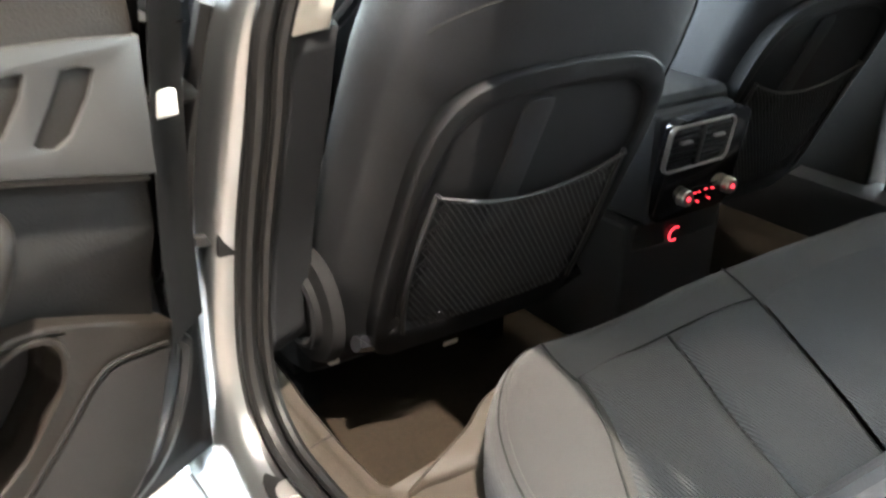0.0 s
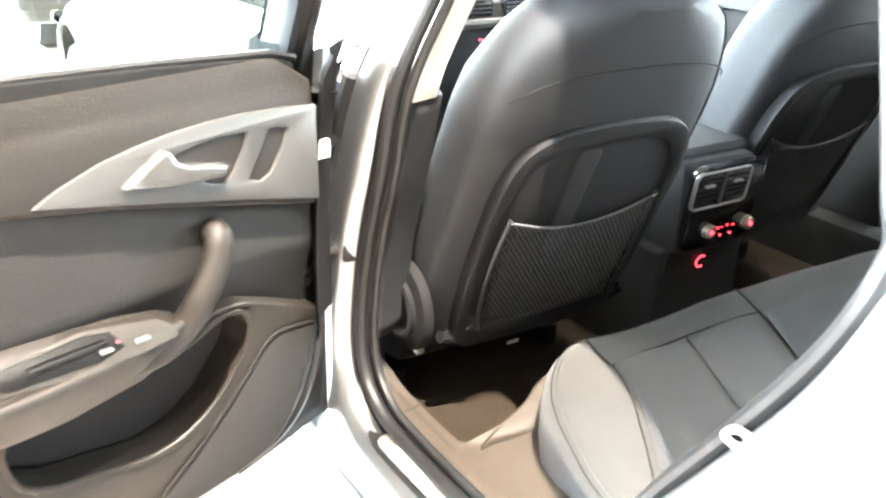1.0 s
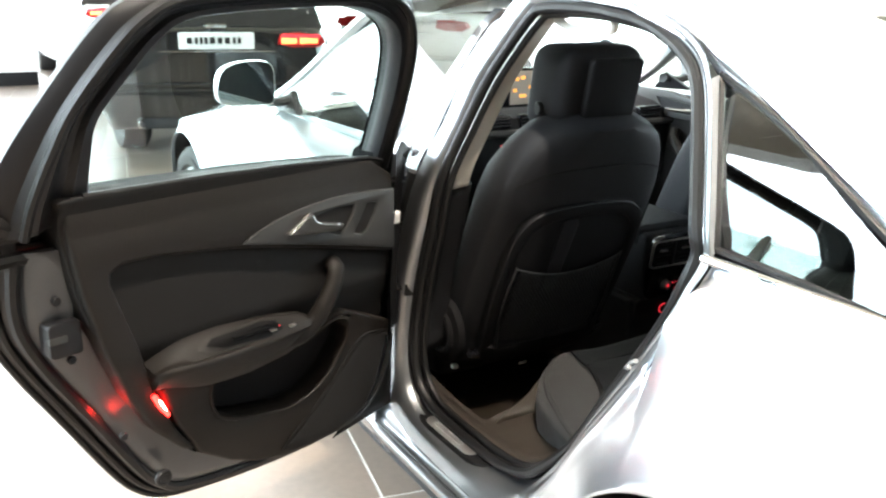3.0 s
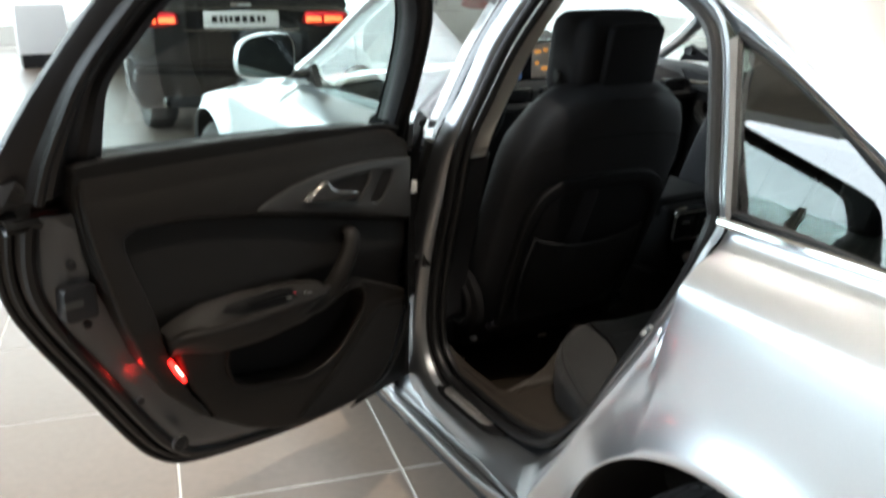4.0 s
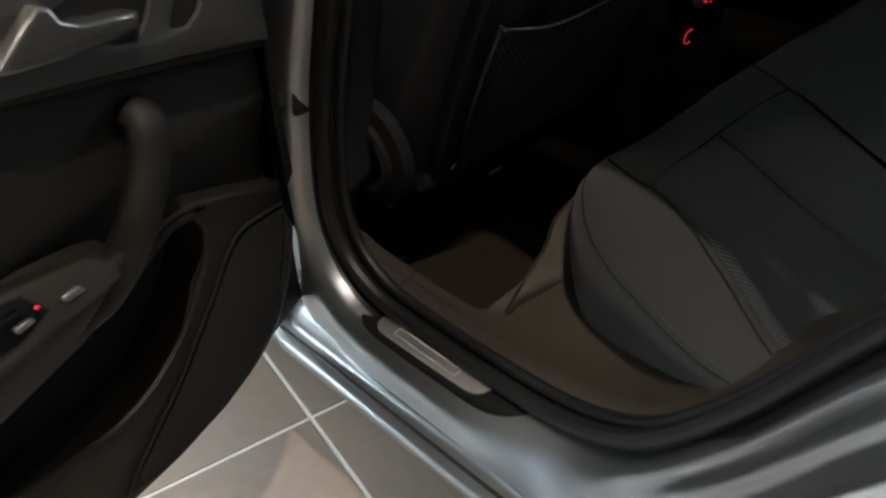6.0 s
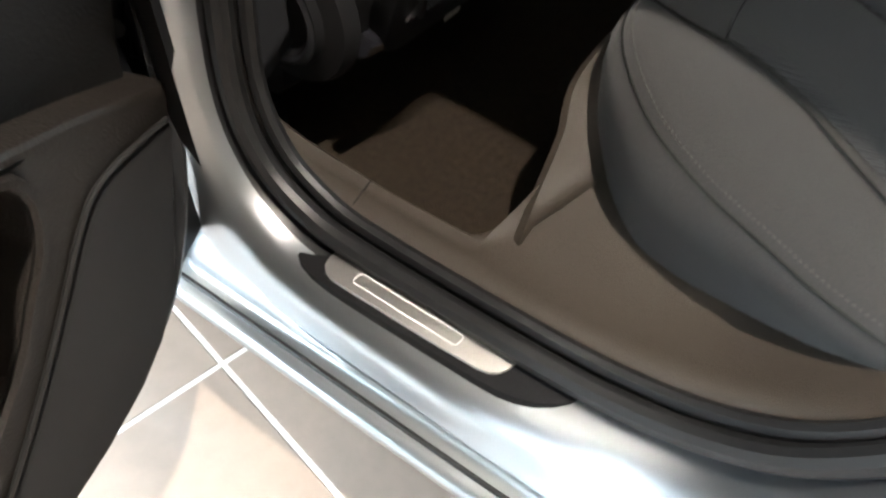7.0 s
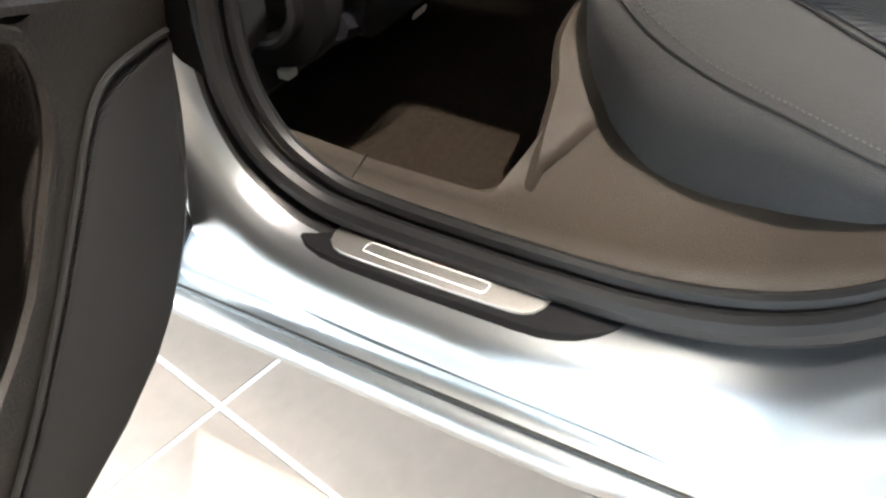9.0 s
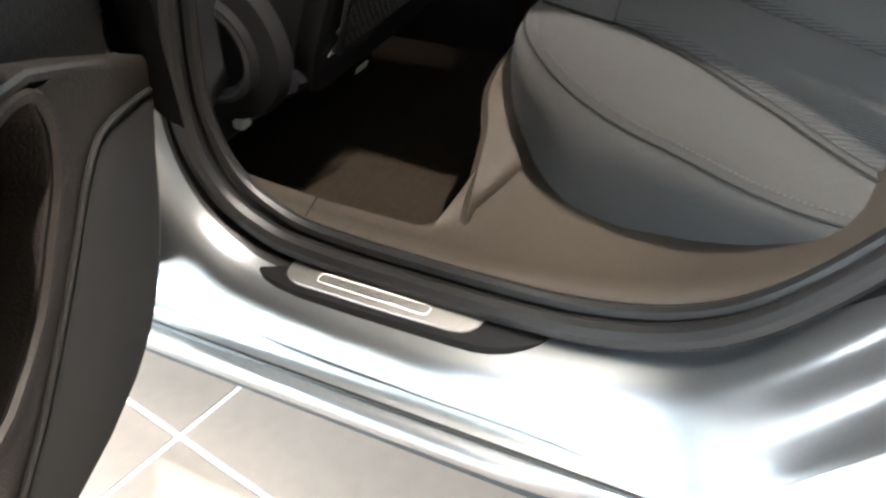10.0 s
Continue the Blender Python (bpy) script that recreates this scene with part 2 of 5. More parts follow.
def box(lo, hi, bevel=0.0, seg=2):
    bm = bmesh.new()
    bmesh.ops.create_cube(bm, size=1)
    lo, hi = Vector(lo), Vector(hi)
    for v in bm.verts:
        v.co = (lo + hi) / 2 + Vector(v.co[i] * (hi[i] - lo[i]) for i in range(3))
    if bevel:
        bmesh.ops.bevel(bm, geom=bm.edges[:], offset=bevel, segments=seg, profile=0.6, affect="EDGES")
    return bm


def slab(outline, place, near, far, bevel=0.004, holes=(), seg=2, step=0.0):
    """A flat piece with the given outline in (u, v); place(u, v, w) maps it, from w = near (the face that shows) to far."""
    bm = bmesh.new()
    loops = []
    for ring_pts in (outline, *holes):
        vs = [bm.verts.new((p[0], p[1], 0)) for p in ring_pts]
        loops.append([bm.edges.new((vs[i], vs[(i + 1) % len(vs)])) for i in range(len(vs))])
    if holes:
        bmesh.ops.triangle_fill(bm, use_beauty=True, use_dissolve=True, edges=bm.edges[:])
    else:
        bm.faces.new([e.verts[0] for e in loops[0]])
    bmesh.ops.recalc_face_normals(bm, faces=bm.faces[:])
    if bm.faces[0].normal.z < 0:
        bmesh.ops.reverse_faces(bm, faces=bm.faces[:])
    got = bmesh.ops.extrude_face_region(bm, geom=bm.faces[:])
    for g in got["geom"]:
        if isinstance(g, bmesh.types.BMVert):
            g.co.z = 1.0
    for v in bm.verts:
        v.co.z = far + (near - far) * v.co.z
    if bevel:
        bm.normal_update()
        edges = [e for e in bm.edges if all(abs(v.co.z - near) < 1e-7 for v in e.verts) and e.calc_face_angle(0) > 0.5]
        bmesh.ops.bevel(bm, geom=edges, offset=bevel, segments=seg, profile=0.5, affect="EDGES", clamp_overlap=True)
    if step:
        # cut into strips, so that the piece can bend
        lo, hi = min(p[1] for p in outline), max(p[1] for p in outline)
        for k in range(1, int((hi - lo) / step) + 1):
            bmesh.ops.bisect_plane(bm, geom=bm.verts[:] + bm.edges[:] + bm.faces[:], dist=1e-5, plane_co=(0, lo + step * k - step * 0.37, 0), plane_no=(0, 1, 0))
    for v in bm.verts:
        v.co = place(*v.co)
    bmesh.ops.recalc_face_normals(bm, faces=bm.faces[:])
    return bm


def lathe(profile, centre, seg=48, axis="x"):
    """Turns (radius, offset) pairs round an axis through centre."""
    c = Vector(centre)
    rows = []
    for k in range(seg):
        a = 2 * math.pi * k / seg
        row = []
        for r, o in profile:
            ring = (o, r * math.cos(a), r * math.sin(a)) if axis == "x" else ((r * math.cos(a), o, r * math.sin(a)) if axis == "y" else (r * math.cos(a), r * math.sin(a), o))
            row.append(c + Vector(ring))
        rows.append(row)
    return sheet(rows, ring=True)


def merge(*bms):
    """Joins meshes into the first one."""
    out = bms[0]
    for other in bms[1:]:
        tmp = bpy.data.meshes.new("tmp")
        other.to_mesh(tmp)
        other.free()
        out.from_mesh(tmp)
        bpy.data.meshes.remove(tmp)
    return out


def thing(name, place, label, category, group="", kind=""):
    """An Empty at a thing's base, which carries its parts."""
    ob = new(name)
    ob.empty_display_size = 0.05
    ob.location = place
    return tagged(ob, label, category, group, kind)


def world_of(ob):
    m = Matrix.Identity(4)
    while ob:
        m = Matrix.LocRotScale(ob.location, ob.rotation_euler, ob.scale) @ m if not ob.parent else ob.matrix_parent_inverse @ Matrix.LocRotScale(ob.location, ob.rotation_euler, ob.scale) @ m
        ob = ob.parent
    return m


def part(name, bm, material, parent=None, label="", smooth=35, thick=0.0, doubles=True):
    """Links a bmesh as one mesh object, under a thing or a part where one is given."""
    if doubles:
        bmesh.ops.remove_doubles(bm, verts=bm.verts, dist=1e-5)
    bmesh.ops.recalc_face_normals(bm, faces=bm.faces[:])
    me = bpy.data.meshes.new(name)
    bm.to_mesh(me)
    bm.free()
    me.materials.append(material)
    if smooth:
        me.shade_smooth()
        me.set_sharp_from_angle(angle=radians(smooth))
    ob = new(name, me)
    if parent:
        ob.parent = parent
        ob.matrix_parent_inverse = world_of(parent).inverted()
    if thick:
        s = ob.modifiers.new("thickness", "SOLIDIFY")
        s.thickness, s.offset = thick, 0.0
    return tagged(ob, label)

# ---------------------------------------------------------------- showroom
ROOM = (-6.6, 11.0, -10.0, 14.0, 6.5)
tagged(part("ground", box((ROOM[0], ROOM[2], -0.12), (ROOM[1], ROOM[3], -0.0015)), M_GROUT, smooth=0), "pale grout bed under the showroom tiles", "floor", kind="structure")
tagged(part("ceiling", box((ROOM[0], ROOM[2], ROOM[4]), (ROOM[1], ROOM[3], ROOM[4] + 0.2)), M_CEIL, smooth=0), "beige painted showroom ceiling with downlights", "ceiling", kind="structure")


def glazed_wall(name, a, b, sill, head, posts, thickness=0.25):
    """A wall from a to b with one long glazed band between sill and head, its posts and panes."""
    a, b = Vector(a), Vector(b)
    along = (b - a).normalized()
    out = Vector((-along.y, along.x, 0))
    length = (b - a).length

    def block(u0, u1, z0, z1, d0, d1):
        bm = box((u0, d0, z0), (u1, d1, z1))
        for v in bm.verts:
            v.co = a + along * v.co.x + out * v.co.y + Vector((0, 0, v.co.z))
        return bm

    wall = part(name, merge(block(0, length, 0, sill, 0, thickness), block(0, length, head, ROOM[4], 0, thickness)), M_WALL, smooth=0)
    tagged(wall, "white wall with a long glazed shop front", "wall", kind="structure")
    for i in range(posts + 1):
        u = length * i / posts
        part("post", block(max(0, u - 0.05), min(length, u + 0.05), sill, head, 0.02, 0.14), M_BULK, wall)
    for i in range(posts):
        pane = part("pane", block(length * i / posts + 0.05, length * (i + 1) / posts - 0.05, sill, head, 0.07, 0.082), M_GLASS, wall, smooth=0)
        pane.visible_shadow = False
    return wall


# unseen wall, added to keep window light off the jamb and open door
tagged(part("unseen_wall_southwest", box((ROOM[0] - 0.25, ROOM[2], 0), (ROOM[0], -2.3, ROOM[4])), M_BULK, smooth=0), "unseen dark brown side wall, added to block window light", "wall", kind="structure")
glazed_wall("wall_west", (ROOM[0], -2.3, 0), (ROOM[0], ROOM[3], 0), 0.3, 5.45, 6)
glazed_wall("wall_north", (ROOM[0], ROOM[3], 0), (ROOM[1], ROOM[3], 0), 0.3, 5.6, 6)
glazed_wall("wall_east", (ROOM[1], ROOM[3], 0), (ROOM[1], ROOM[2], 0), 0.3, 5.6, 7)
# unseen too: closed and dark so that little light comes from behind
tagged(part("unseen_wall_south", box((ROOM[0], ROOM[2] - 0.25, 0), (ROOM[1], ROOM[2], ROOM[4])), M_BULK, smooth=0), "unseen dark brown rear wall, added to keep light low", "wall", kind="structure")
back = part("backdrop", merge(box((ROOM[0] - 6, ROOM[3] + 6, -0.2), (ROOM[1] + 8, ROOM[3] + 6.2, 9)), box((ROOM[1] + 6, ROOM[2] - 4, -0.2), (ROOM[1] + 6.2, ROOM[3] + 5.9, 9))), M_DAY, smooth=0)
tagged(back, "bright hazy daylight outside the glazed front", "backdrop", kind="structure")


def downlight(x, y):
    lamp = thing("downlight", (x, y, ROOM[4]), "round recessed warm ceiling downlight with white ring", "lamp", "ceiling downlights")
    part("ring", lathe([(0.085, 0.004), (0.11, 0.0), (0.11, -0.008), (0.10, -0.014), (0.085, -0.008)], (x, y, ROOM[4]), 24, "z"), M_WHITEPL, lamp)
    disc = bmesh.new()
    bmesh.ops.create_circle(disc, cap_ends=True, radius=0.085, segments=24, matrix=Matrix.Translation((x, y, ROOM[4] - 0.005)))
    part("lens", disc, M_SPOTGLOW, lamp)


for sx, sy in (KEY, *SPOTS):
    downlight(sx, sy)
for ix in range(4):
    for iy in range(4):
        downlight(1.7 + ix * 1.4, -2.4 + iy * 1.55)

# ---------------------------------------------------------------- the silver saloon
CX = 0.915
car = thing("car", (CX, 0.2, 0), "silver four-door saloon with one rear door open", "car")


def lean(z):
    """How far in the side of the cabin lies at a height."""
    return 0.09 + 0.42 * max(0.0, z - 0.95)


# the rear door's opening: where the seal runs (y, z), and the matching outer edge of the jamb (x, y, z)
SEAL = ((-.32, 1.345), (-.285, 1.328), (-.242, 1.256), (-.208, 1.18), (-.188, 1.08), (-.174, .96), (-.136, .82), (-.082, .66),
        (-.055, .505), (-.075, .42), (-.13, .378), (-.20, .366), (-.35, .364), (-.46, .370), (-.55, .395), (-.622, .445), (-.703, .536),
        (-.778, .653), (-.856, .769), (-.916, .865), (-.951, .938), (-.957, .99), (-.945, 1.03), (-.885, 1.144), (-.828, 1.242),
        (-.773, 1.286), (-.673, 1.325), (-.561, 1.343), (-.44, 1.35))
EDGE_A = ((.235, -.30, 1.385), (.225, -.245, 1.37), (.185, -.185, 1.27), (.15, -.15, 1.19), (.11, -.13, 1.085), (.055, -.105, .965),
          (.035, -.065, .82), (.03, -.02, .66), (.028, .005, .50), (.026, .004, .405), (.020, -.04, .325), (.013, -.14, .304), (.01, -.33, .30),
          (.008, -.50, .30), (-.002, -.592, .29))
EDGE_B = ((-.007, -.655, .365), (-.0135, -.748, .489), (-.0175, -.835, .62), (-.013, -.935, .76), (.003, -.995, .865), (.049, -1.0, .94), (.09, -1.0, .99),
          (.10, -.985, 1.035), (.15, -.925, 1.15), (.19, -.87, 1.255), (.215, -.80, 1.32), (.228, -.68, 1.36), (.235, -.56, 1.378),
          (.237, -.43, 1.388))
PER = 6
seal_curve = spline([(lean(z) + (0.014 if y < -0.65 and z < 1.0 else 0.0), y, z) for y, z in SEAL], PER, True)
edge_curve = spline(EDGE_A + EDGE_B, PER, True)
mid_open = Vector((0.1, -0.52, 0.85))


# from the seal outwards: a flat ledge, a rounded ridge, a step down to a groove, the rim; (share in the door's plane, share outwards)
PROFILE = spline([(0.0, -0.12, 0), (0.06, -0.02, 0), (0.15, 0.03, 0), (0.19, 0.18, 0), (0.22, 0.37, 0), (0.27, 0.44, 0), (0.34, 0.465, 0), (0.40, 0.45, 0),
                  (0.46, 0.50, 0), (0.54, 0.62, 0), (0.62, 0.675, 0), (0.70, 0.68, 0), (0.80, 0.695, 0), (0.90, 0.80, 0), (0.96, 0.95, 0), (1.0, 1.0, 0)], 3)


SILL = spline([(0.0, -0.12, 0), (0.06, -0.02, 0), (0.15, 0.03, 0), (0.19, 0.18, 0), (0.215, 0.36, 0), (0.25, 0.50, 0), (0.29, 0.62, 0), (0.34, 0.71, 0),
               (0.40, 0.80, 0), (0.48, 0.875, 0), (0.58, 0.925, 0), (0.68, 0.95, 0), (0.78, 0.965, 0), (0.88, 0.978, 0), (0.95, 0.99, 0), (1.0, 1.0, 0)], 3)


# towards the rear corner the ledge narrows and the face below it slopes more
SILL_REAR = spline([(0.0, -0.12, 0), (0.06, -0.02, 0), (0.15, 0.03, 0), (0.19, 0.12, 0), (0.22, 0.22, 0), (0.26, 0.32, 0), (0.31, 0.41, 0), (0.37, 0.48, 0),
                    (0.44, 0.54, 0), (0.52, 0.60, 0), (0.60, 0.66, 0), (0.69, 0.73, 0), (0.78, 0.80, 0), (0.87, 0.875, 0), (0.95, 0.95, 0), (1.0, 1.0, 0)], 3)


def ramp(v):
    return max(0.0, min(1.0, v))


def at(line, k):
    i = min(int(k), len(line) - 2)
    return line[i].lerp(line[i + 1], k - i)


def jamb_row(k):
    """One line of the jamb along the whole opening; the sill's section is plainer than the pillars'."""
    row = []
    last = len(PROFILE) - 1
    for a, b in zip(seal_curve, edge_curve):
        sill = ramp(max((0.52 - a.z) / 0.12, (a.y + 0.42) / 0.1))
        rear = ramp((-0.36 - a.y) / 0.12)
        # the rubber carrier narrows along the sill
        limit = EDGE_K - 7 * ramp((0.56 - a.z) / 0.12) * ramp((-0.20 - a.y) / 0.10)
        kk = k * limit / EDGE_K if k <= EDGE_K else limit + (k - EDGE_K) / (last - EDGE_K) * (last - limit)
        p = at(PROFILE, kk).lerp(at(SILL, kk).lerp(at(SILL_REAR, kk), rear), sill)
        row.append(Vector((a.x + (b.x - a.x) * p.y, a.y + (b.y - a.y) * p.x, a.z + (b.z - a.z) * p.x)))
    return row


EDGE_K = 13
jamb = part("door_jamb", sheet([jamb_row(k) for k in range(EDGE_K, len(PROFILE))], loop=True), M_SHADED_SILVER, car, "silver painted door jamb", smooth=50)
part("seal_carrier", sheet([jamb_row(k) for k in range(EDGE_K + 1)], loop=True), M_RUBBER, jamb, "black rubber seal carrier", smooth=50)
part("door_seal", tube([p + Vector((-0.012, 0, 0.002)) for p in seal_curve], 0.0122, 10, True, up=(1, 0, 0)), M_RUBBER, jamb, "black rubber bulb seal")
inner_curve = [p + Vector((0.009, 0, 0)) + Vector((0, (mid_open.y - p.y) * 0.022, (mid_open.z - p.z) * 0.022)) for p in seal_curve]
part("inner_seal", tube(inner_curve, 0.0082, 8, True, up=(1, 0, 0)), M_RUBBER, jamb, "black rubber lip")


# added black tube, stands for the dark gap along the middle pillar's front edge
part("pillar_gap_filler", tube([p + Vector((0.002, 0.020, 0)) for p in spline(EDGE_A[5:9], 6)], 0.016, 8), M_RUBBER, car, "black filler for the dark gap beside the pillar")

# outer skin: x over height, and the flare round the wheel arches
SKIN_Z = (.17, .21, .26, .30, .45, .60, .75, .86, .905, .915, .95, .985)
SKIN_X = (.045, .012, .0, -.004, -.012, -.018, -.014, .0, .010, .018, .058, .100)
REAR_AXLE, FRONT_AXLE, ARCH = -1.175, 1.72, 0.386
WHEEL_R = 0.302


def axle_z(ya):
    return 0.286 if ya < 0 else 0.40


def side_x(z):
    """The side's section: smooth up to the shoulder line, plain above it."""
    last = 8
    if z >= SKIN_Z[last] or z <= SKIN_Z[0]:
        return lerp1(z, SKIN_Z, SKIN_X)
    grade = [(SKIN_X[i + 1] - SKIN_X[i]) / (SKIN_Z[i + 1] - SKIN_Z[i]) for i in range(last)]
    turn = [grade[0]] + [(grade[i - 1] + grade[i]) / 2 for i in range(1, last)] + [grade[-1]]
    i = max(k for k in range(last) if SKIN_Z[k] <= z)
    h = SKIN_Z[i + 1] - SKIN_Z[i]
    t = (z - SKIN_Z[i]) / h
    return (SKIN_X[i] * (1 + 2 * t) * (1 - t) ** 2 + turn[i] * h * t * (1 - t) ** 2
            + SKIN_X[i + 1] * t * t * (3 - 2 * t) + turn[i + 1] * h * t * t * (t - 1))


def skin_x(y, z):
    x = side_x(z)
    for ya in (REAR_AXLE, FRONT_AXLE):
        d = math.hypot(y - ya, z - axle_z(ya)) - ARCH
        if d < 0.10:
            x -= 0.032 * (1 - max(d, 0) / 0.10) ** 2
    if y > 1.8:
        x += 0.5 * (y - 1.8) ** 2
    if y < -1.5:
        x += 0.14 * ((-1.5 - y) / 0.9) ** 2
    return x


def low_edge(y, ya):
    d = abs(y - ya)
    return max(0.18, axle_z(ya) + math.sqrt(max(0, ARCH ** 2 - d * d))) if d < ARCH else 0.18


def side_columns(a, b, ya, step=0.03):
    """Positions along the side, closer together round a wheel arch's ends."""
    ys = set(np.round(np.arange(a, b, step), 4)) | {a, b}
    for k in range(25):
        t = ya + ARCH * math.cos(math.pi * k / 24)
        if a < t < b:
            ys.add(round(t, 4))
    for e in (-ARCH - 1e-4, ARCH + 1e-4):
        if a < ya + e < b:
            ys.add(ya + e)
    return sorted(ys)


rear_edge = [p for p in edge_curve if p.y < -0.585 and p.z < 1.0 and p.z > 0.285]
rear_edge = sorted(rear_edge, key=lambda p: -p.y)


def skin(a, b, ya, top, rows=22):
    """The outer skin between two stations; top(y) gives the upper edge as (x, z)."""
    grid = []
    for y in side_columns(a, b, ya):
        z0 = low_edge(y, ya)
        xt, z1 = top(y)
        col = []
        for k in range(rows + 1):
            t = k / rows
            z = z0 + (z1 - z0) * t
            if z1 > 0.93 and z0 < 0.90:
                z = z0 + (0.9045 - z0) * k / 14 if k <= 14 else 0.9045 + (z1 - 0.9045) * (k - 14) / (rows - 14)
                t = (z - z0) / (z1 - z0)
            near_top = max(0.0, 1 - (1 - t) * (z1 - z0) / 0.05)
            near_top = near_top * near_top * (3 - 2 * near_top)
            x = skin_x(y, z)
            col.append(Vector((x * (1 - near_top) + xt * near_top, y, z)))
        grid.append(col)
    # arch lip, turned in
    return sheet(grid)


def quarter_top(y):
    if y > -0.999:
        ys = [-p.y for p in rear_edge]
        return lerp1(-y, ys, [p.x for p in rear_edge]), lerp1(-y, ys, [p.z for p in rear_edge])
    return 0.100, 0.987 + 0.012 * min(1, (-1.0 - y))


def front_top(y):
    if y < 0.85:
        return 0.098, 1.008 - 0.026 * max(0.0, y)
    t = (y - 0.85) / 1.35
    return 0.098 + 0.10 * t * t, 0.986 - 0.19 * t ** 1.7


part("rear_quarter_panel", skin(-2.35, -0.593, REAR_AXLE, quarter_top), M_SILVER, car, "silver metallic rear quarter panel", thick=0.003)
part("front_fender", skin(0.93, 2.20, FRONT_AXLE, front_top), M_SILVER, car, "silver metallic front wing", thick=0.003)
front_door = part("front_door", skin(0.012, 0.925, FRONT_AXLE, front_top), M_SILVER, car, "closed silver front door", thick=0.003)


def arch_lining(ya):
    rows = []
    for x in (0.26, 0.03, 0.008, -0.006):
        r = ARCH + (0.0 if x < 0.02 else 0.012)
        row = []
        for k in range(31):
            a = math.radians(-22 + 224 * k / 30)
            y, z = ya + r * math.cos(a), axle_z(ya) + r * math.sin(a)
            row.append(Vector((x if x > 0.02 else skin_x(y, z) + (0.014 if x > 0 else 0.0), y, z)))
        rows.append(row)
    return rows


for ya, nm in ((REAR_AXLE, "rear"), (FRONT_AXLE, "front")):
    rows = arch_lining(ya)
    part("arch_lip", sheet(rows[2:]), M_SILVER, car)
    part("arch_liner", sheet(rows[:3]), M_DARK, car, "black wheel arch liner")
    disc = bmesh.new()
    bmesh.ops.create_circle(disc, cap_ends=True, radius=ARCH + 0.02, segments=32, matrix=Matrix.Translation((0.262, ya, axle_z(ya))) @ Matrix.Rotation(radians(90), 4, "Y"))
    part("inner_arch", disc, M_DARK, car)

# sill below the rear door
ROCK = ((.040, .335), (.022, .318), (.013, .303), (.011, .292), (.006, .286), (-.002, .2835), (-.008, .282), (-.014, .2815), (-.019, .279), (-.0215, .2735), (-.021, .2665), (-.016, .256), (-.004, .240), (.014, .222), (.04, .205), (.08, .19))


rock_line = [(p.x, p.z) for p in spline([(x, 0, z) for x, z in ROCK], 3)]


def rock_at(y):
    f = max(0.0, min(1.0, (-0.42 - y) / 0.174))
    f = f * f * (3 - 2 * f)
    under = ramp((-0.12 - y) / 0.10)
    line = []
    for x, z in rock_line:
        tuck = under * ramp((z - 0.296) / 0.015)
        line.append((x + (skin_x(y, z) - x) * f * lerp1(z, (.283, .292, .303, .335), (1.0, .6, .35, 0.0)) + 0.024 * tuck, z - 0.012 * tuck))
    return line


ys = [0.95 - 1.545 * i / 90 for i in range(91)]
rocker = part("rocker_panel", sheet([[Vector((x + (0.006 if y > 0.0 else 0), y, z + 0.006 * max(0, -y - 0.2))) for x, z in rock_at(y)] for y in ys]), M_SHADED_SILVER, car, "silver rocker panel under the doors", thick=0.003, smooth=60)
part("rocker_seal", tube([(-0.005, y, 0.2845 + 0.006 * max(0, -y - 0.2)) for y in ys if y < 0.01], 0.0032, 6), M_RUBBER, rocker)
part("floor_pan", box((0.05, -2.2, 0.15), (1.78, 2.0, 0.185)), M_DARK, car)

# seam from the door's lower corner to the wheel arch
part("seam_line", tube([(skin_x(y, z) - 0.0018, y, z) for y, z in ((-.700, .362), (-.735, .364), (-.77, .373), (-.797, .385))], 0.0016, 6), M_CHROME, car)

# entry strip on the sill: black cap, aluminium plate, etched frame line


def sill_place(u, v, w):
    return Vector((v, u, w + 0.01 * max(0, abs(u + 0.27) - 0.1)))


def rounded(u0, u1, v0, v1, r, n=5):
    pts = []
    for cu, cv, a0 in ((u1 - r, v1 - r, 0), (u0 + r, v1 - r, 90), (u0 + r, v0 + r, 180), (u1 - r, v0 + r, 270)):
        for k in range(n + 1):
            a = radians(a0 + 90 * k / n)
            pts.append((cu + r * math.cos(a), cv + r * math.sin(a)))
    return pts


strip = part("entry_strip", slab([(-.446, .092), (-.442, .079), (-.434, .067), (-.423, .057), (-.410, .049), (-.395, .0435), (-.378, .040), (-.355, .0385), (-.19, .037), (-.165, .0385), (-.148, .042), (-.134, .049), (-.123, .059), (-.116, .071), (-.112, .092)], sill_place, .3545, .325, 0.004), M_MATTBLK, car, "black plastic sill cap")
part("plate", slab([(-.377, .086), (-.3765, .072), (-.3745, .061), (-.370, .0535), (-.363, .0488), (-.352, .0465), (-.30, .0450), (-.20, .0440), (-.185, .0445), (-.175, .048), (-.168, .0545), (-.165, .064), (-.165, .086)], sill_place, .3575, .345, 0.0012), M_ALU, strip, "brushed aluminium entry plate")
ringp = [sill_place(u, v, .3579) for u, v in rounded(-.325, -.203, .0535, .0665, .004, 3)]
part("etched_frame", tube(ringp, 0.0008, 5, True), M_WHITEPL, strip, "thin pale frame line")

# striker loop on the rear pillar
st_a, st_b, st_up = Vector((0.036, -0.907, 0.797)), Vector((0.080, -0.850, 0.764)), Vector((0.0, -0.0075, 0.0085))
loop_pts = [st_a + st_up, st_a.lerp(st_b, 0.7) + st_up, st_b.lerp(st_a, 0.08) + st_up * 0.8, st_b + st_up * 0.2, st_b - st_up * 0.2, st_b.lerp(st_a, 0.08) - st_up * 0.8, st_a.lerp(st_b, 0.7) - st_up, st_a - st_up]
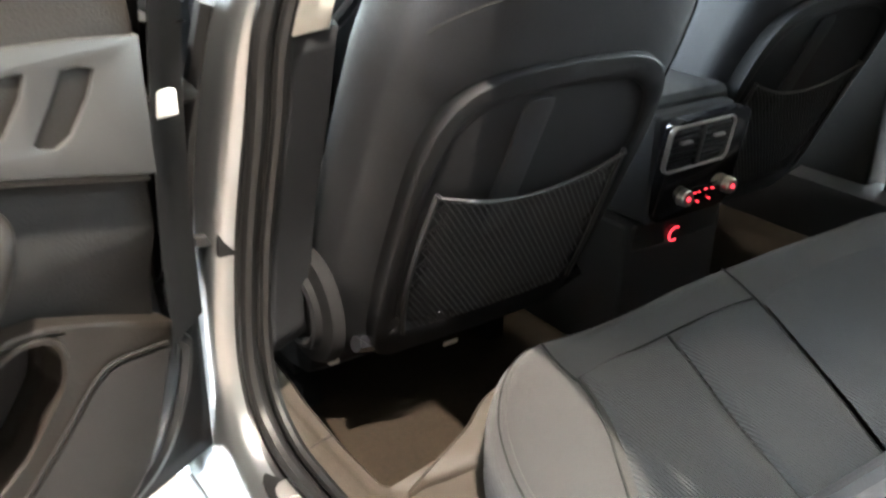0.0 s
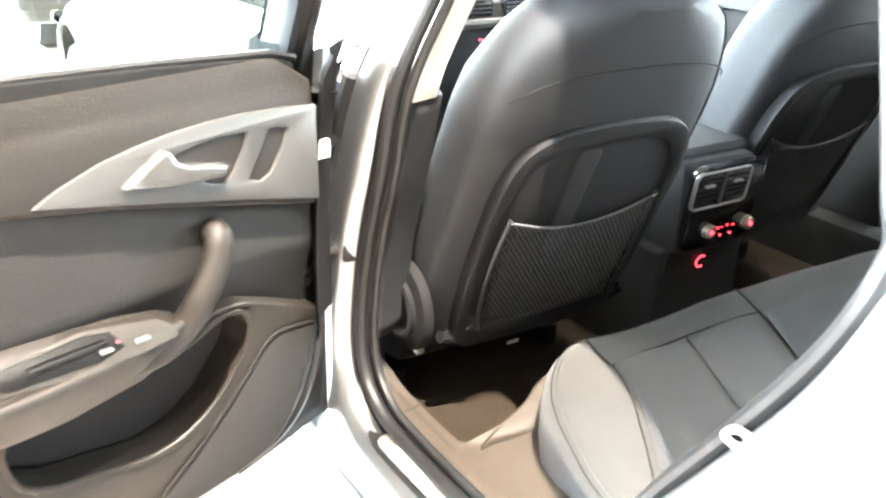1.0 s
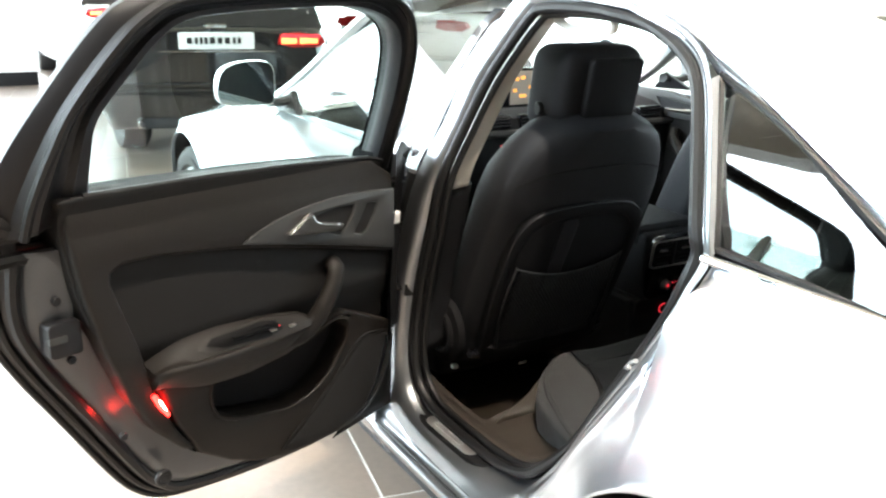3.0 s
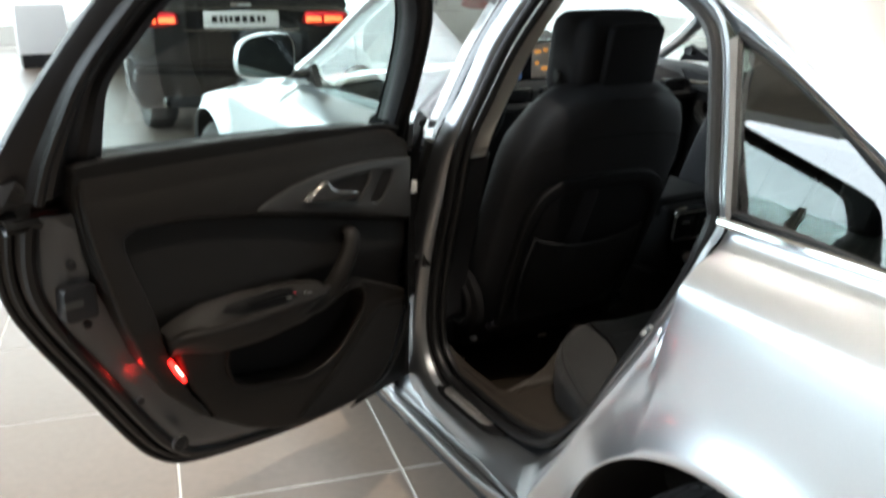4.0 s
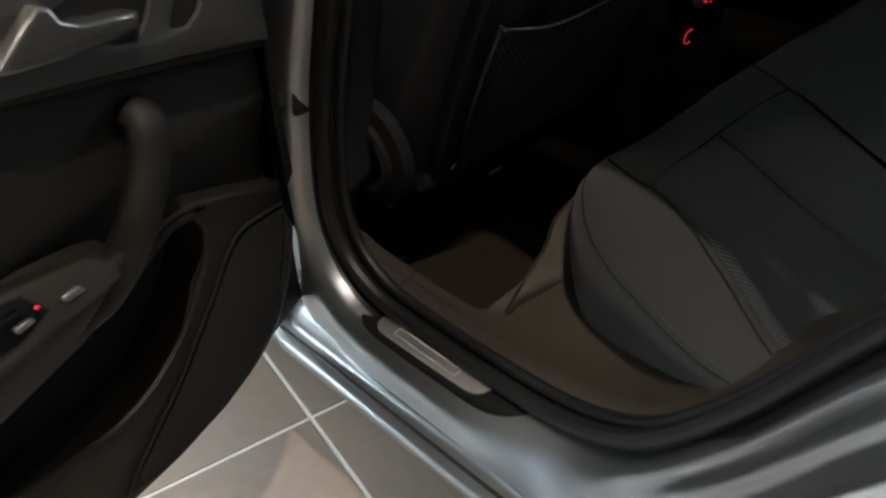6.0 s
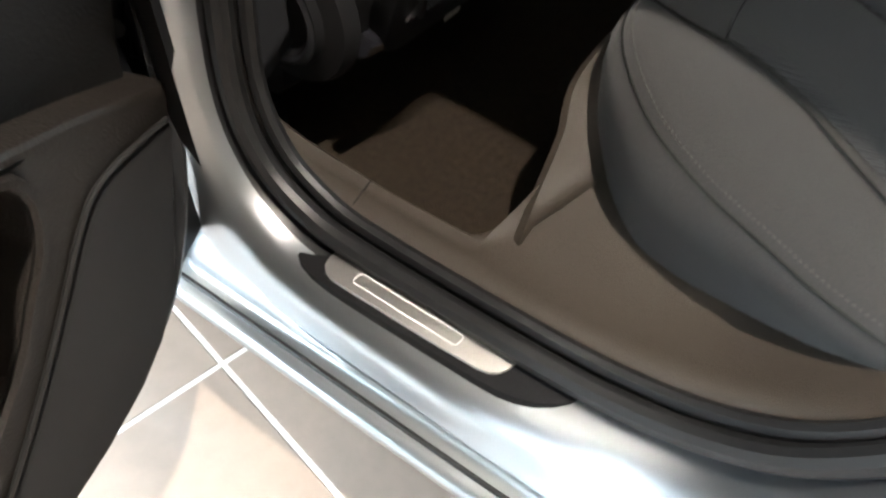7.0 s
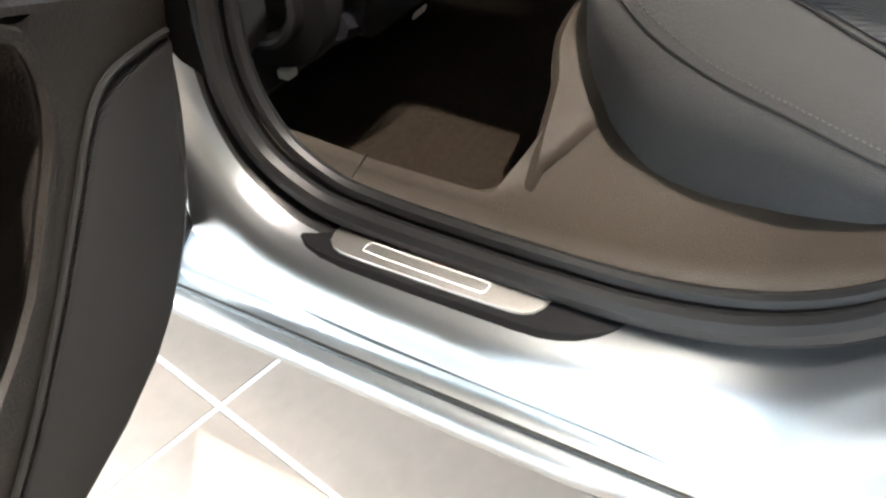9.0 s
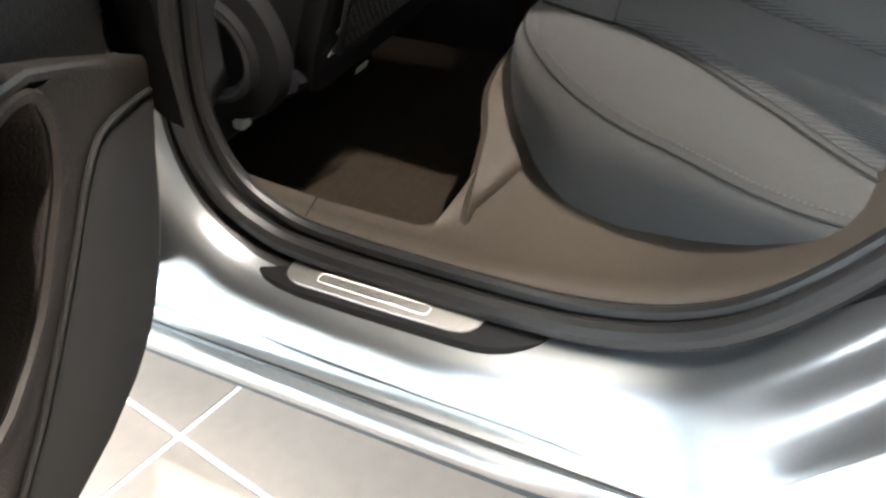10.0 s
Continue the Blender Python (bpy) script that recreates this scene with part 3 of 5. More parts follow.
striker = part("striker", tube(spline(loop_pts, 4), 0.0040, 8), M_ZINC, car, "bright steel door striker loop")

# rear quarter window, belt chrome and frame
QA, QB, QC = Vector((.222, -.866, 1.262)), Vector((.117, -.992, 1.008)), Vector((.105, -1.46, .998))
top_run = spline([QA, (.199, -1.0, 1.213), (.172, -1.14, 1.145), (.14, -1.30, 1.065), QC], 6)
bot_run = [QB.lerp(QC, i / 24) for i in range(25)]
front_run = [QA.lerp(QB, i / 24) for i in range(25)]


def glass_x(y, z):
    """The quarter window's surface: barrel shaped, leaning in more towards the roof."""
    return 0.106 + 0.22 * (z - 1.0) + 0.75 * (z - 1.0) ** 2 + 0.06 * (y + 1.16)


grid = []
for a, b in zip(top_run, bot_run):
    grid.append([Vector((glass_x(p.y, p.z), p.y, p.z)) for p in (a.lerp(b, k / 10) for k in range(11))])
pane = part("quarter_window", sheet(grid), M_TINT, car, "tinted rear quarter window")
pane.visible_shadow = False
frame_loop = front_run[:-1] + bot_run[:-1] + list(reversed(top_run))[:-1]
part("window_rubber", tube([p + Vector((-0.004, 0, 0)) for p in frame_loop], 0.0065, 6, True, up=(1, 0, 0)), M_RUBBER, car)
part("belt_chrome", tube([(0.096 - 0.002, -0.985 - 0.6 * i / 30, 0.9945 + 0.004 * i / 30) for i in range(31)], 0.0085, 10, flat=1.0), M_CHROME, car, "bright belt moulding")

# roof and rear pillar: the rail over the doors and the crown
R_Y = (-2.0, -1.75, -1.50, -1.30, -1.12, -.95, -.81, -.60, -.30, .0, .30, .60, .85)
R_X = (.20, .165, .135, .155, .182, .208, .226, .236, .238, .238, .245, .262, .285)
R_Z = (.985, .99, 1.02, 1.085, 1.172, 1.258, 1.318, 1.372, 1.390, 1.388, 1.365, 1.30, 1.215)
C_Z = (1.02, 1.06, 1.15, 1.25, 1.335, 1.393, 1.422, 1.446, 1.456, 1.452, 1.432, 1.385, 1.33)
IN_X = (.40, .38, .36, .36, .40, .50, .70, .915, .915, .915, .915, .915, .915)


def roof_rows(side):
    rows = []
    for y in np.arange(-2.0, 0.62, 0.04):
        xr, zr, zc, xi = (lerp1(y, R_Y, t) for t in (R_X, R_Z, C_Z, IN_X))
        row = []
        for k in range(15):
            t = k / 14
            x = xr + (xi - xr) * t
            f = (x - xr) / (CX - xr)
            z = zr + (zc - zr) * math.sin(min(1, f) * math.pi / 2) ** 0.8
            row.append(Vector((x if side < 0 else 2 * CX - x, y, z)))
        rows.append(row)
    return rows


roof = part("roof", merge(sheet(roof_rows(-1)), sheet(roof_rows(1))), M_SILVER, car, "silver metallic roof and rear pillars", thick=0.004)
# the rail's grooved lower edge, from the front pillar along the door tops and the quarter window
rail_rows = []
for y in np.arange(-1.62, 0.62, 0.03):
    xr, zr = lerp1(y, R_Y, R_X), lerp1(y, R_Y, R_Z)
    drop = lerp1(y, (-1.6, -1.3, -1.0, -.86, -.8, -.3, .6), (.012, .024, .036, .05, .022, .012, .03))
    dx = 0.16 * drop
    rail_rows.append([Vector((xr + dx * f + bulge, y, zr - drop * f)) for f, bulge in ((0, 0), (0.25, -.003), (0.42, 0), (0.48, .004), (0.55, .0), (0.8, -.003), (1, .002))])
part("roof_rail", sheet(rail_rows), M_SILVER, roof, "silver roof rail with drip groove", thick=0.003)
part("headliner", sheet([[Vector((x, y, lerp1(y, R_Y, C_Z) - 0.05 - 0.07 * ((x - CX) / 0.6) ** 2)) for x in np.linspace(0.30, 2 * CX - 0.30, 11)] for y in np.linspace(-1.15, 0.5, 14)]), M_CREAM, car, "cream headliner")
# pillar between opening and quarter window
part("rear_pillar_strip", sheet([[e.lerp(g, f) + Vector((-0.006 * math.sin(math.pi * f), 0, 0)) for f in (0, 0.3, 0.6, 1)] for e, g in
                                 zip(spline(EDGE_B[6:10], 8), [QB.lerp(QA, i / 24) for i in range(25)])]), M_STRIP, car, "grey pillar strip")
part("rear_screen", sheet([[Vector((x, y, lerp1(y, R_Y, C_Z) - 0.012 - 0.02 * abs(x - CX) ** 2)) for x in np.linspace(0.40, 2 * CX - 0.40, 9)] for y in np.linspace(-1.95, -1.0, 10)]), M_TINT, car).visible_shadow = False
part("boot_lid", sheet([[Vector((x, y, 1.005 + 0.03 * math.cos((x - CX) * 1.7) - 0.25 * max(0, -2.15 - y))) for x in np.linspace(0.12, 2 * CX - 0.12, 13)] for y in np.linspace(-2.4, -1.9, 8)]), M_SILVER, car, thick=0.004)
part("rear_shelf", box((0.30, -1.75, 0.93), (2 * CX - 0.30, -1.12, 0.965), 0.01), M_SEATSIDE, car)
part("bonnet", sheet([[Vector((x, y, 0.965 - 0.20 * ((y - 0.95) / 1.3) ** 1.6 + 0.06 * math.cos((x - CX) * 1.6) - 0.03)) for x in np.linspace(0.112, 2 * CX - 0.112, 15)] for y in np.linspace(0.95, 2.3, 12)]), M_SILVER, car, "silver bonnet", thick=0.004)
part("nose", box((0.25, 2.15, 0.25), (2 * CX - 0.25, 2.34, 0.76), 0.06, 3), M_SILVER, car)
part("tail", box((0.22, -2.46, 0.3), (2 * CX - 0.22, -2.28, 0.98), 0.05, 3), M_SILVER, car)

# front pillars, front screen, closed side glass
for sgn in (-1, 1):
    def mx(x):
        return x if sgn < 0 else 2 * CX - x
    part("front_pillar", tube(spline([(mx(.105), 1.12, .95), (mx(.16), .85, 1.09), (mx(.22), .62, 1.24), (mx(.245), .42, 1.335), (mx(.25), .25, 1.372)], 5), 0.032, 8, flat=0.8), M_SILVER, car)
    g = part("front_side_window", sheet([[Vector((mx(lean(z) - 0.012), y, z)) for z in np.linspace(0.975, lerp1(y, (-.12, .3, .62, .95), (1.37, 1.345, 1.22, 1.02)), 6)] for y in np.linspace(-.10, .95, 12)]), M_GLASS, car)
    g.visible_shadow = False
part("windscreen", sheet([[Vector((x, 0.62 + (1.32 - z) * 1.75 - 0.25 * ((x - CX) / 0.65) ** 2, z)) for x in np.linspace(0.26, 2 * CX - 0.26, 11)] for z in np.linspace(1.0, 1.385, 8)]), M_GLASS, car).visible_shadow = False
part("middle_pillar", sheet([[Vector((lean(z) - 0.02 + dx, lerp1(z, [p[1] for p in reversed(SEAL[:10])], [p[0] for p in reversed(SEAL[:10])]) + dy, z)) for dx, dy in ((0.0, 0.075), (0.0, 0.16))] for z in np.linspace(0.42, 1.34, 24)]), M_GLOSSBLK, car, "gloss black middle pillar panel", thick=0.01)

# door mirror


def door_mirror(sgn):
    def q(x, y, z):
        return Vector((x if sgn < 0 else 2 * CX - x, y, z))
    cx, cy, cz = -0.062, 0.795, 1.082
    shape = [(0.088, -0.055), (0.093, 0.0), (0.086, 0.052), (0.05, 0.070), (-0.03, 0.066), (-0.082, 0.040), (-0.098, -0.015), (-0.082, -0.058), (0.0, -0.068), (0.066, -0.068)]
    outline = spline([(u, v, 0) for u, v in shape], 3, True)
    rows = []
    for s, dy in ((0.90, -0.002), (0.98, -0.008), (1.0, 0.006), (0.98, 0.04), (0.86, 0.08), (0.6, 0.108), (0.2, 0.118)):
        rows.append([q(cx + p.x * s, cy + dy + 0.10 * (p.x * s), cz + p.y * s) for p in outline])
    bm = sheet(rows, loop=True)
    cap(bm, rows[-1])
    body = part("door_mirror", bm, M_SILVER, car, "silver door mirror housing")
    face = bmesh.new()
    cap(face, [q(cx + p.x * 0.96, cy - 0.0065 + 0.10 * p.x * 0.96, cz + p.y * 0.96) for p in outline])
    part("mirror_glass", face, M_MIRROR, body, smooth=0)
    part("mirror_arm", tube([q(cx + 0.06, cy + 0.05, cz - 0.055), q(cx + 0.12, cy + 0.06, cz - 0.07), q(cx + 0.19, cy + 0.07, cz - 0.06)], [0.03, 0.026, 0.03], 8, flat=0.6), M_BLACKPL, body)
    part("mirror_sail", slab([(0.74, 0.985), (0.95, 0.972), (0.86, 1.045)], lambda u, v, w: q(lean(v) + w, u, v), -0.028, -0.006, 0.004), M_BLACKPL, body)


door_mirror(-1)
door_mirror(1)


# wheels
def wheel(ya, face_x=-0.012):
    c = (face_x, ya, WHEEL_R)
    R = 0.318
    prof = [(0.222, 0.012), (0.232, 0.002), (0.250, -0.006), (0.275, -0.009), (0.295, -0.004), (0.308, 0.008), (0.3145, 0.024), (0.317, 0.040),
            (0.3175, 0.058), (0.311, 0.060), (0.311, 0.067), (0.318, 0.069), (0.3185, 0.098), (0.3115, 0.10), (0.3115, 0.108), (0.3185, 0.110), (0.318, 0.145), (0.311, 0.147), (0.311, 0.154), (0.3175, 0.156), (0.314, 0.195), (0.29, 0.22), (0.23, 0.215)]
    prof = [(r - (R - WHEEL_R), o) if r > 0.24 else (r, o) for r, o in prof]
    bm = lathe(prof, c, 480)
    # shoulder sipes
    for v in bm.verts:
        d = Vector((0, v.co.y - c[1], v.co.z - c[2]))
        k = int(round(math.degrees(math.atan2(d.z, d.y)) / 0.75)) % 480
        r, across = d.length, v.co.x - c[0]
        if (k % 8 == 0 and r > 0.285 and 0.0 < across < 0.057) or (k % 8 == 4 and 0.06 < across < 0.156 and r > 0.29):
            v.co -= d.normalized() * (0.007 if r > 0.295 else 0.004)
    w = part("wheel", bm, M_TYRE, car, "black road tyre on a silver alloy rim")
    size = 1.0 if ya < 0 else 1.22
    # raised marks on the sidewall
    for a0, span, r in ((96, 26, 0.264), (40, 14, 0.262), (140, 12, 0.263)):
        pts = [(c[0] - 0.0085, c[1] + r * math.cos(radians(a0 + span * i / 10)), c[2] + r * math.sin(radians(a0 + span * i / 10))) for i in range(11)]
        part("sidewall_mark", tube(pts, 0.0045, 6, flat=0.2, up=(0, 0, 1)), M_TYRE, w)
    for r, rr in ((0.246, 0.0016), (0.283, 0.0016)):
        pts = [(c[0] - (0.006 if r < 0.26 else 0.003), c[1] + r * math.cos(2 * math.pi * i / 64), c[2] + r * math.sin(2 * math.pi * i / 64)) for i in range(64)]
        part("sidewall_rib", tube(pts, rr, 5, True, up=(1, 0, 0)), M_TYRE, w)
    part("rim", lathe([(0.224, 0.014), (0.222, 0.006), (0.214, 0.006), (0.207, 0.016), (0.200, 0.05), (0.196, 0.14), (0.05, 0.16)], c, 72), M_RIM, w, "silver alloy rim")
    for i in range(5):
        for off in (-11, 11):
            a = radians(72 * i + 90 + off * 0.5)
            b = radians(72 * i + 90 + off)
            path = [(c[0] + 0.035, c[1] + 0.05 * math.cos(a), c[2] + 0.05 * math.sin(a)), (c[0] + 0.022, c[1] + 0.12 * math.cos(a + (b - a) * 0.5), c[2] + 0.12 * math.sin(a + (b - a) * 0.5)), (c[0] + 0.014, c[1] + 0.208 * math.cos(b), c[2] + 0.208 * math.sin(b))]
            part("spoke", tube(spline(path, 4), [0.019] * 3 + [0.016] * 3 + [0.014] * 2 + [0.017], 8, flat=0.8, up=(1, 0, 0)), M_RIM, w)
    part("hub_cap", lathe([(0.0, 0.02), (0.025, 0.018), (0.034, 0.024), (0.05, 0.03), (0.055, 0.05)], c, 32), M_RIM, w)
    # the wheel stands on the floor
    w.matrix_parent_inverse = w.matrix_parent_inverse @ Matrix.Translation((0, ya, 0)) @ Matrix.Scale(size, 4) @ Matrix.Translation((0, -ya, 0))


wheel(REAR_AXLE)
wheel(FRONT_AXLE)
for ya in (REAR_AXLE, FRONT_AXLE):
    part("wheel", lathe([(0.1, -0.01), (0.22, -0.015), (0.29, 0), (0.315, 0.03), (0.318, 0.1), (0.315, 0.19), (0.28, 0.22), (0.1, 0.2)], (2 * CX - 0.23, ya, 0.318), 48), M_TYRE, car)

# ---------------------------------------------------------------- cabin
part("cabin_floor", sheet([[Vector((x, y, 0.236 + 0.11 * math.exp(-((x - CX) / 0.10) ** 4) + 0.004 * noise.noise(Vector((x * 9, y * 9, 0))))) for x in np.linspace(0.15, 2 * CX - 0.15, 60)] for y in np.linspace(-0.62, 1.3, 60)]), M_CARPET, car, "charcoal carpet", thick=0.004)
part("firewall", box((0.12, 1.28, 0.2), (2 * CX - 0.12, 1.32, 0.95)), M_DARK, car)

# sill trim beside the footwell, growing into the seat's side
T_Y = (.10, .03, -.05, -.157, -.265, -.34, -.38, -.453, -.517, -.578, -.64, -.72, -.80, -.88)
T_Z = (.385, .378, .372, .368, .366, .366, .368, .376, .392, .42, .462, .545, .665, .775)
# inner edge: along the footwell, then under the cushion (y, x, z above the crest's line)
T_IN = ((.10, .165, .0), (.03, .168, .0), (-.05, .160, .0), (-.157, .156, .0), (-.262, .158, .0), (-.280, .166, .002), (-.288, .20, .018), (-.296, .262, .040), (-.302, .325, .054),
        (-.345, .272, .024), (-.409, .230, .010), (-.457, .222, .004), (-.515, .238, .007), (-.577, .262, .006), (-.64, .295, .0), (-.72, .29, .0), (-.80, .27, .0), (-.88, .26, .0))
trim_rows = []
trim_ys = sorted(set(np.round(np.linspace(.08, -.88, 65), 4)) | set(np.round(np.linspace(-.262, -.32, 16), 4)), reverse=True)
for y in trim_ys:
    zz = lerp1(-y, [-v for v in T_Y], T_Z)
    xi = lerp1(-y, [-v[0] for v in T_IN], [v[1] for v in T_IN])
    rise = lerp1(-y, [-v[0] for v in T_IN], [v[2] for v in T_IN])
    x0 = 0.104
    drop = lerp1(-y, (-.1, .258, .276, .7), (1, 1, .0, .0))
    row = [Vector((x0 - 0.004, y, zz - 0.006)), Vector((x0 + 0.004, y, zz + 0.008)), Vector((x0 + 0.014, y, zz + 0.0115)), Vector((x0 + 0.026, y, zz + 0.010))]
    for f in (.2, .4, .6, .8, .93):
        row.append(Vector((x0 + 0.026 + (xi - 0.006 - x0 - 0.026) * f, y, zz + 0.009 + rise * f * f - 0.003 * math.sin(math.pi * f))))
    row += [Vector((xi + 0.002, y, zz + rise + 0.004 - 0.008 * drop)), Vector((xi + 0.012, y, zz + rise + 0.003 - 0.033 * drop)), Vector((xi + 0.02, y, zz + rise - 0.003 - 0.13 * drop))]
    trim_rows.append(row)
trim = part("sill_trim", sheet(trim_rows), M_SILL, car, "dark brown-grey plastic sill trim", thick=0.003, smooth=60)
part("trim_joint", tube([(x, -.157 + 0.012 * (x - 0.10) / 0.05, .3815 - 0.02 * max(0, x - 0.15) / 0.02) for x in (0.112, 0.125, 0.14, 0.149)], 0.0010, 5), M_SEAM, trim)
# carpeted riser in front of the rear bench and the cloth edge beside it
riser = spline([(0.168, -0.306, 0.372), (0.178, -0.303, 0.380), (0.225, -0.292, 0.398), (0.28, -0.278, 0.415), (0.345, -0.256, 0.440), (0.50, -0.252, 0.452), (0.92, -0.252, 0.455)], 6)
riser = riser + [Vector((2 * CX - p.x, p.y, p.z)) for p in reversed(riser[:-1])]
part("seat_riser", sheet([[Vector((p.x, p.y - 0.02 * t, p.z + (0.234 - p.z) * t)) for t in (0, .2, .5, 1)] for p in riser]), M_CARPET, car, "charcoal carpeted riser under the bench", thick=0.004)
part("riser_edge", sheet([[p + Vector((0, 0.004, -0.012)), p + Vector((0, 0.003, 0.0)), p + Vector((0, -0.004, 0.005)), p + Vector((0.01, -0.03 * min(1, max(0.1, (p.x - 0.17) / 0.1)), 0.004)), p + Vector((0.02, -0.09 * min(1, max(0.05, (p.x - 0.17) / 0.14)), -0.004))] for p in riser]), M_SILL, car, "grey-brown trim edge", thick=0.003)

# ---- rear bench
BENCH = ((.92, -.262), (.62, -.264), (.46, -.266), (.365, -.274), (.300, -.306), (.238, -.368), (.200, -.435), (.176, -.50), (.156, -.57), (.150, -.65), (.175, -.75), (.24, -.90), (.62, -.96), (.92, -.97))
plan = spline([(x, y, 0) for x, y in BENCH], 5)
plan = plan + [Vector((2 * CX + 0.01 - p.x, p.y, 0)) for p in reversed(plan[1:-1])]


def inset(p, d):
    v = Vector((p.x - CX, p.y + 0.62))
    sx = max(0.05, 1 - d / max(0.3, abs(v.x)))
    sy = max(0.05, 1 - d / max(0.2, abs(v.y) + 0.12))
    return Vector((CX + v.x * sx, -0.62 + v.y * sy, 0))


def top_z(x, y):
    dip = 0.012 * math.cos(min(1, abs(x - 0.52) / 0.2) * math.pi) if x < CX else 0.012 * math.cos(min(1, abs(x - 1.31) / 0.2) * math.pi)
    return 0.516 - dip * 0.55 - 0.03 * max(0.0, -0.33 - y) / 0.3 + 0.004 * noise.noise(Vector((x * 7, y * 7, 2)))


rows = []
for d, dz in ((0.014, -0.20), (0.005, -0.14), (0.0, -0.09), (0.0, -0.05), (0.004, -0.028), (0.014, -0.012), (0.030, -0.003), (0.06, 0.001), (0.11, 0.0), (0.17, 0.0)):
    row = []
    for p in plan:
        side = max(0.0, min(1.0, (0.45 - abs(p.x - CX)) / -0.1)) * max(0.0, min(1.0, (-0.40 - p.y) / 0.20))
        q = inset(p, d + 0.060 * side * max(0.0, min(1.0, (-dz - 0.02) / 0.12)))
        base = top_z(q.x, q.y)
        row.append(Vector((q.x, q.y, base + dz)))
    rows.append(row)
bm = sheet(rows, loop=True)
bench = part("rear_bench_cushion", bm, M_CUSHION, car, "grey cloth rear bench cushion with ribbed centre panels", smooth=60)
# ribbed panels on the seats of the bench, slightly crowned


def bench_panel(flip, u0, u1):
    grid = []
    for i in range(13):
        t = i / 12
        row = []
        for j in range(25):
            s = j / 24
            x = u0(s) + (u1(s) - u0(s)) * t
            y = -0.364 - 0.016 * (2 * t - 1) ** 2 - 0.54 * s
            edge = min(1, min(t, 1 - t) * 10, s * 12)
            row.append(Vector((2 * CX - x if flip else x, y, top_z(x, y) + 0.0025 + 0.006 * math.sqrt(max(0, edge)))))
        grid.append(row)
    return sheet(grid)


for flip in (False, True):
    part("seat_panel", bench_panel(flip, lambda s: lerp1(s, (0, .05, .10, .16, .22, .29, .37, .46, .55, .64, 1), (.376, .371, .363, .350, .333, .310, .282, .250, .220, .203, .198)), lambda s: 0.5560 - 0.215 * s), M_RIB, bench, "ribbed grey cloth")
    part("seat_panel", bench_panel(flip, lambda s: 0.5575 - 0.215 * s, lambda s: 0.728 - 0.25 * s), M_RIB, bench, "ribbed grey cloth")
mid_panel = bench_panel(False, lambda s: 0.7365 - 0.25 * s, lambda s: 2 * CX - 0.7365 + 0.25 * s)
part("seat_panel", mid_panel, M_RIB, bench, "ribbed grey cloth")


def seam_on_bench(pts, r=0.0017, m=M_SEAM, lift=0.002):
    path = spline([(x, y, 0) for x, y in pts], 5)
    return part("seam", tube([Vector((p.x, p.y, top_z(p.x, p.y) + lift)) for p in path], r, 5), m, bench)


seam_on_bench([(.368, -.385), (.45, -.367), (.56, -.361), (.66, -.365), (.732, -.372)])
seam_on_bench([(.557, -.366), (.50, -.51), (.44, -.655), (.38, -.80)], 0.0024)
seam_on_bench([(.732, -.372), (.755, -.31), (.765, -.285)])
seam_on_bench([(.732, -.372), (.66, -.525), (.585, -.68), (.51, -.84)], 0.0026)
seam_on_bench([(.370, -.385), (.360, -.418), (.346, -.450), (.330, -.483), (.306, -.52), (.278, -.564), (.246, -.612), (.216, -.661), (.199, -.71), (.195, -.85)])
seam_on_bench([(.368, -.385), (.372, -.34), (.385, -.30)])
# stitched line round the bolster's side
stitch_path = [inset(p, 0.013) for p in plan if p.x < 0.5]
part("bolster_seam", tube([Vector((p.x, p.y, top_z(p.x, p.y) - 0.0125)) for p in stitch_path], 0.0011, 5), M_SEAM, bench)
st_pts = [inset(p, 0.020) for p in spline([(x, y, 0) for x, y in BENCH[1:11]], 26)]
threads = []
for i in range(0, len(st_pts) - 1, 2):
    a, b = st_pts[i], st_pts[i + 1]
    threads.append(tube([Vector((a.x, a.y, top_z(a.x, a.y) - 0.0065)), Vector((b.x, b.y, top_z(b.x, b.y) - 0.0068))], 0.0009, 4))
tagged(part("stitching", merge(*threads), M_STITCH, bench, "pale stitching"), kind="stuff")

# bench backrest and its head restraints
back_rows = []
for z, y0, y1, half in ((0.44, -0.84, -1.0, 0.62), (0.50, -0.80, -1.0, 0.64), (0.65, -0.845, -1.05, 0.66), (0.80, -0.90, -1.09, 0.66), (0.90, -0.945, -1.12, 0.645), (0.935, -0.975, -1.11, 0.62), (0.945, -1.01, -1.07, 0.59)):
    ring = [(half, y0 - 0.05), (half - 0.05, y0), (0.35, y0 - 0.02), (0.1, y0 - 0.004), (-0.1, y0 - 0.004), (-0.35, y0 - 0.02), (-half + 0.05, y0), (-half, y0 - 0.05), (-half, y1), (half, y1)]
    back_rows.append([Vector((CX + x, y, z)) for x, y in ring])
bm = sheet(back_rows, loop=True)
cap(bm, back_rows[-1])
rear_back = part("rear_backrest", bm, M_CUSHION, car, "grey cloth rear backrest", smooth=60)


def rounded_block(lo, hi, r, lean_y=0.0, seg=3):
    bm = box(lo, hi, r, seg)
    zc = (lo[2] + hi[2]) / 2
    for v in bm.verts:
        v.co.y += lean_y * (v.co.z - zc)
    return bm


for x in (0.47, 1.36):
    part("rear_headrest", rounded_block((x - 0.13, -1.08, 0.945), (x + 0.13, -0.98, 1.075), 0.04, -0.3), M_SEATSIDE, rear_back, "black head restraint")

# ---- front seats
SEAT_X = 0.452


def seat_back_point(u, z, w):
    """u across from the seat's middle, z up, w out of the rear face."""
    n = Vector((0, -1, -0.45)).normalized()
    return Vector((u, -0.155 - 0.45 * (z - 0.745), z)) + n * w


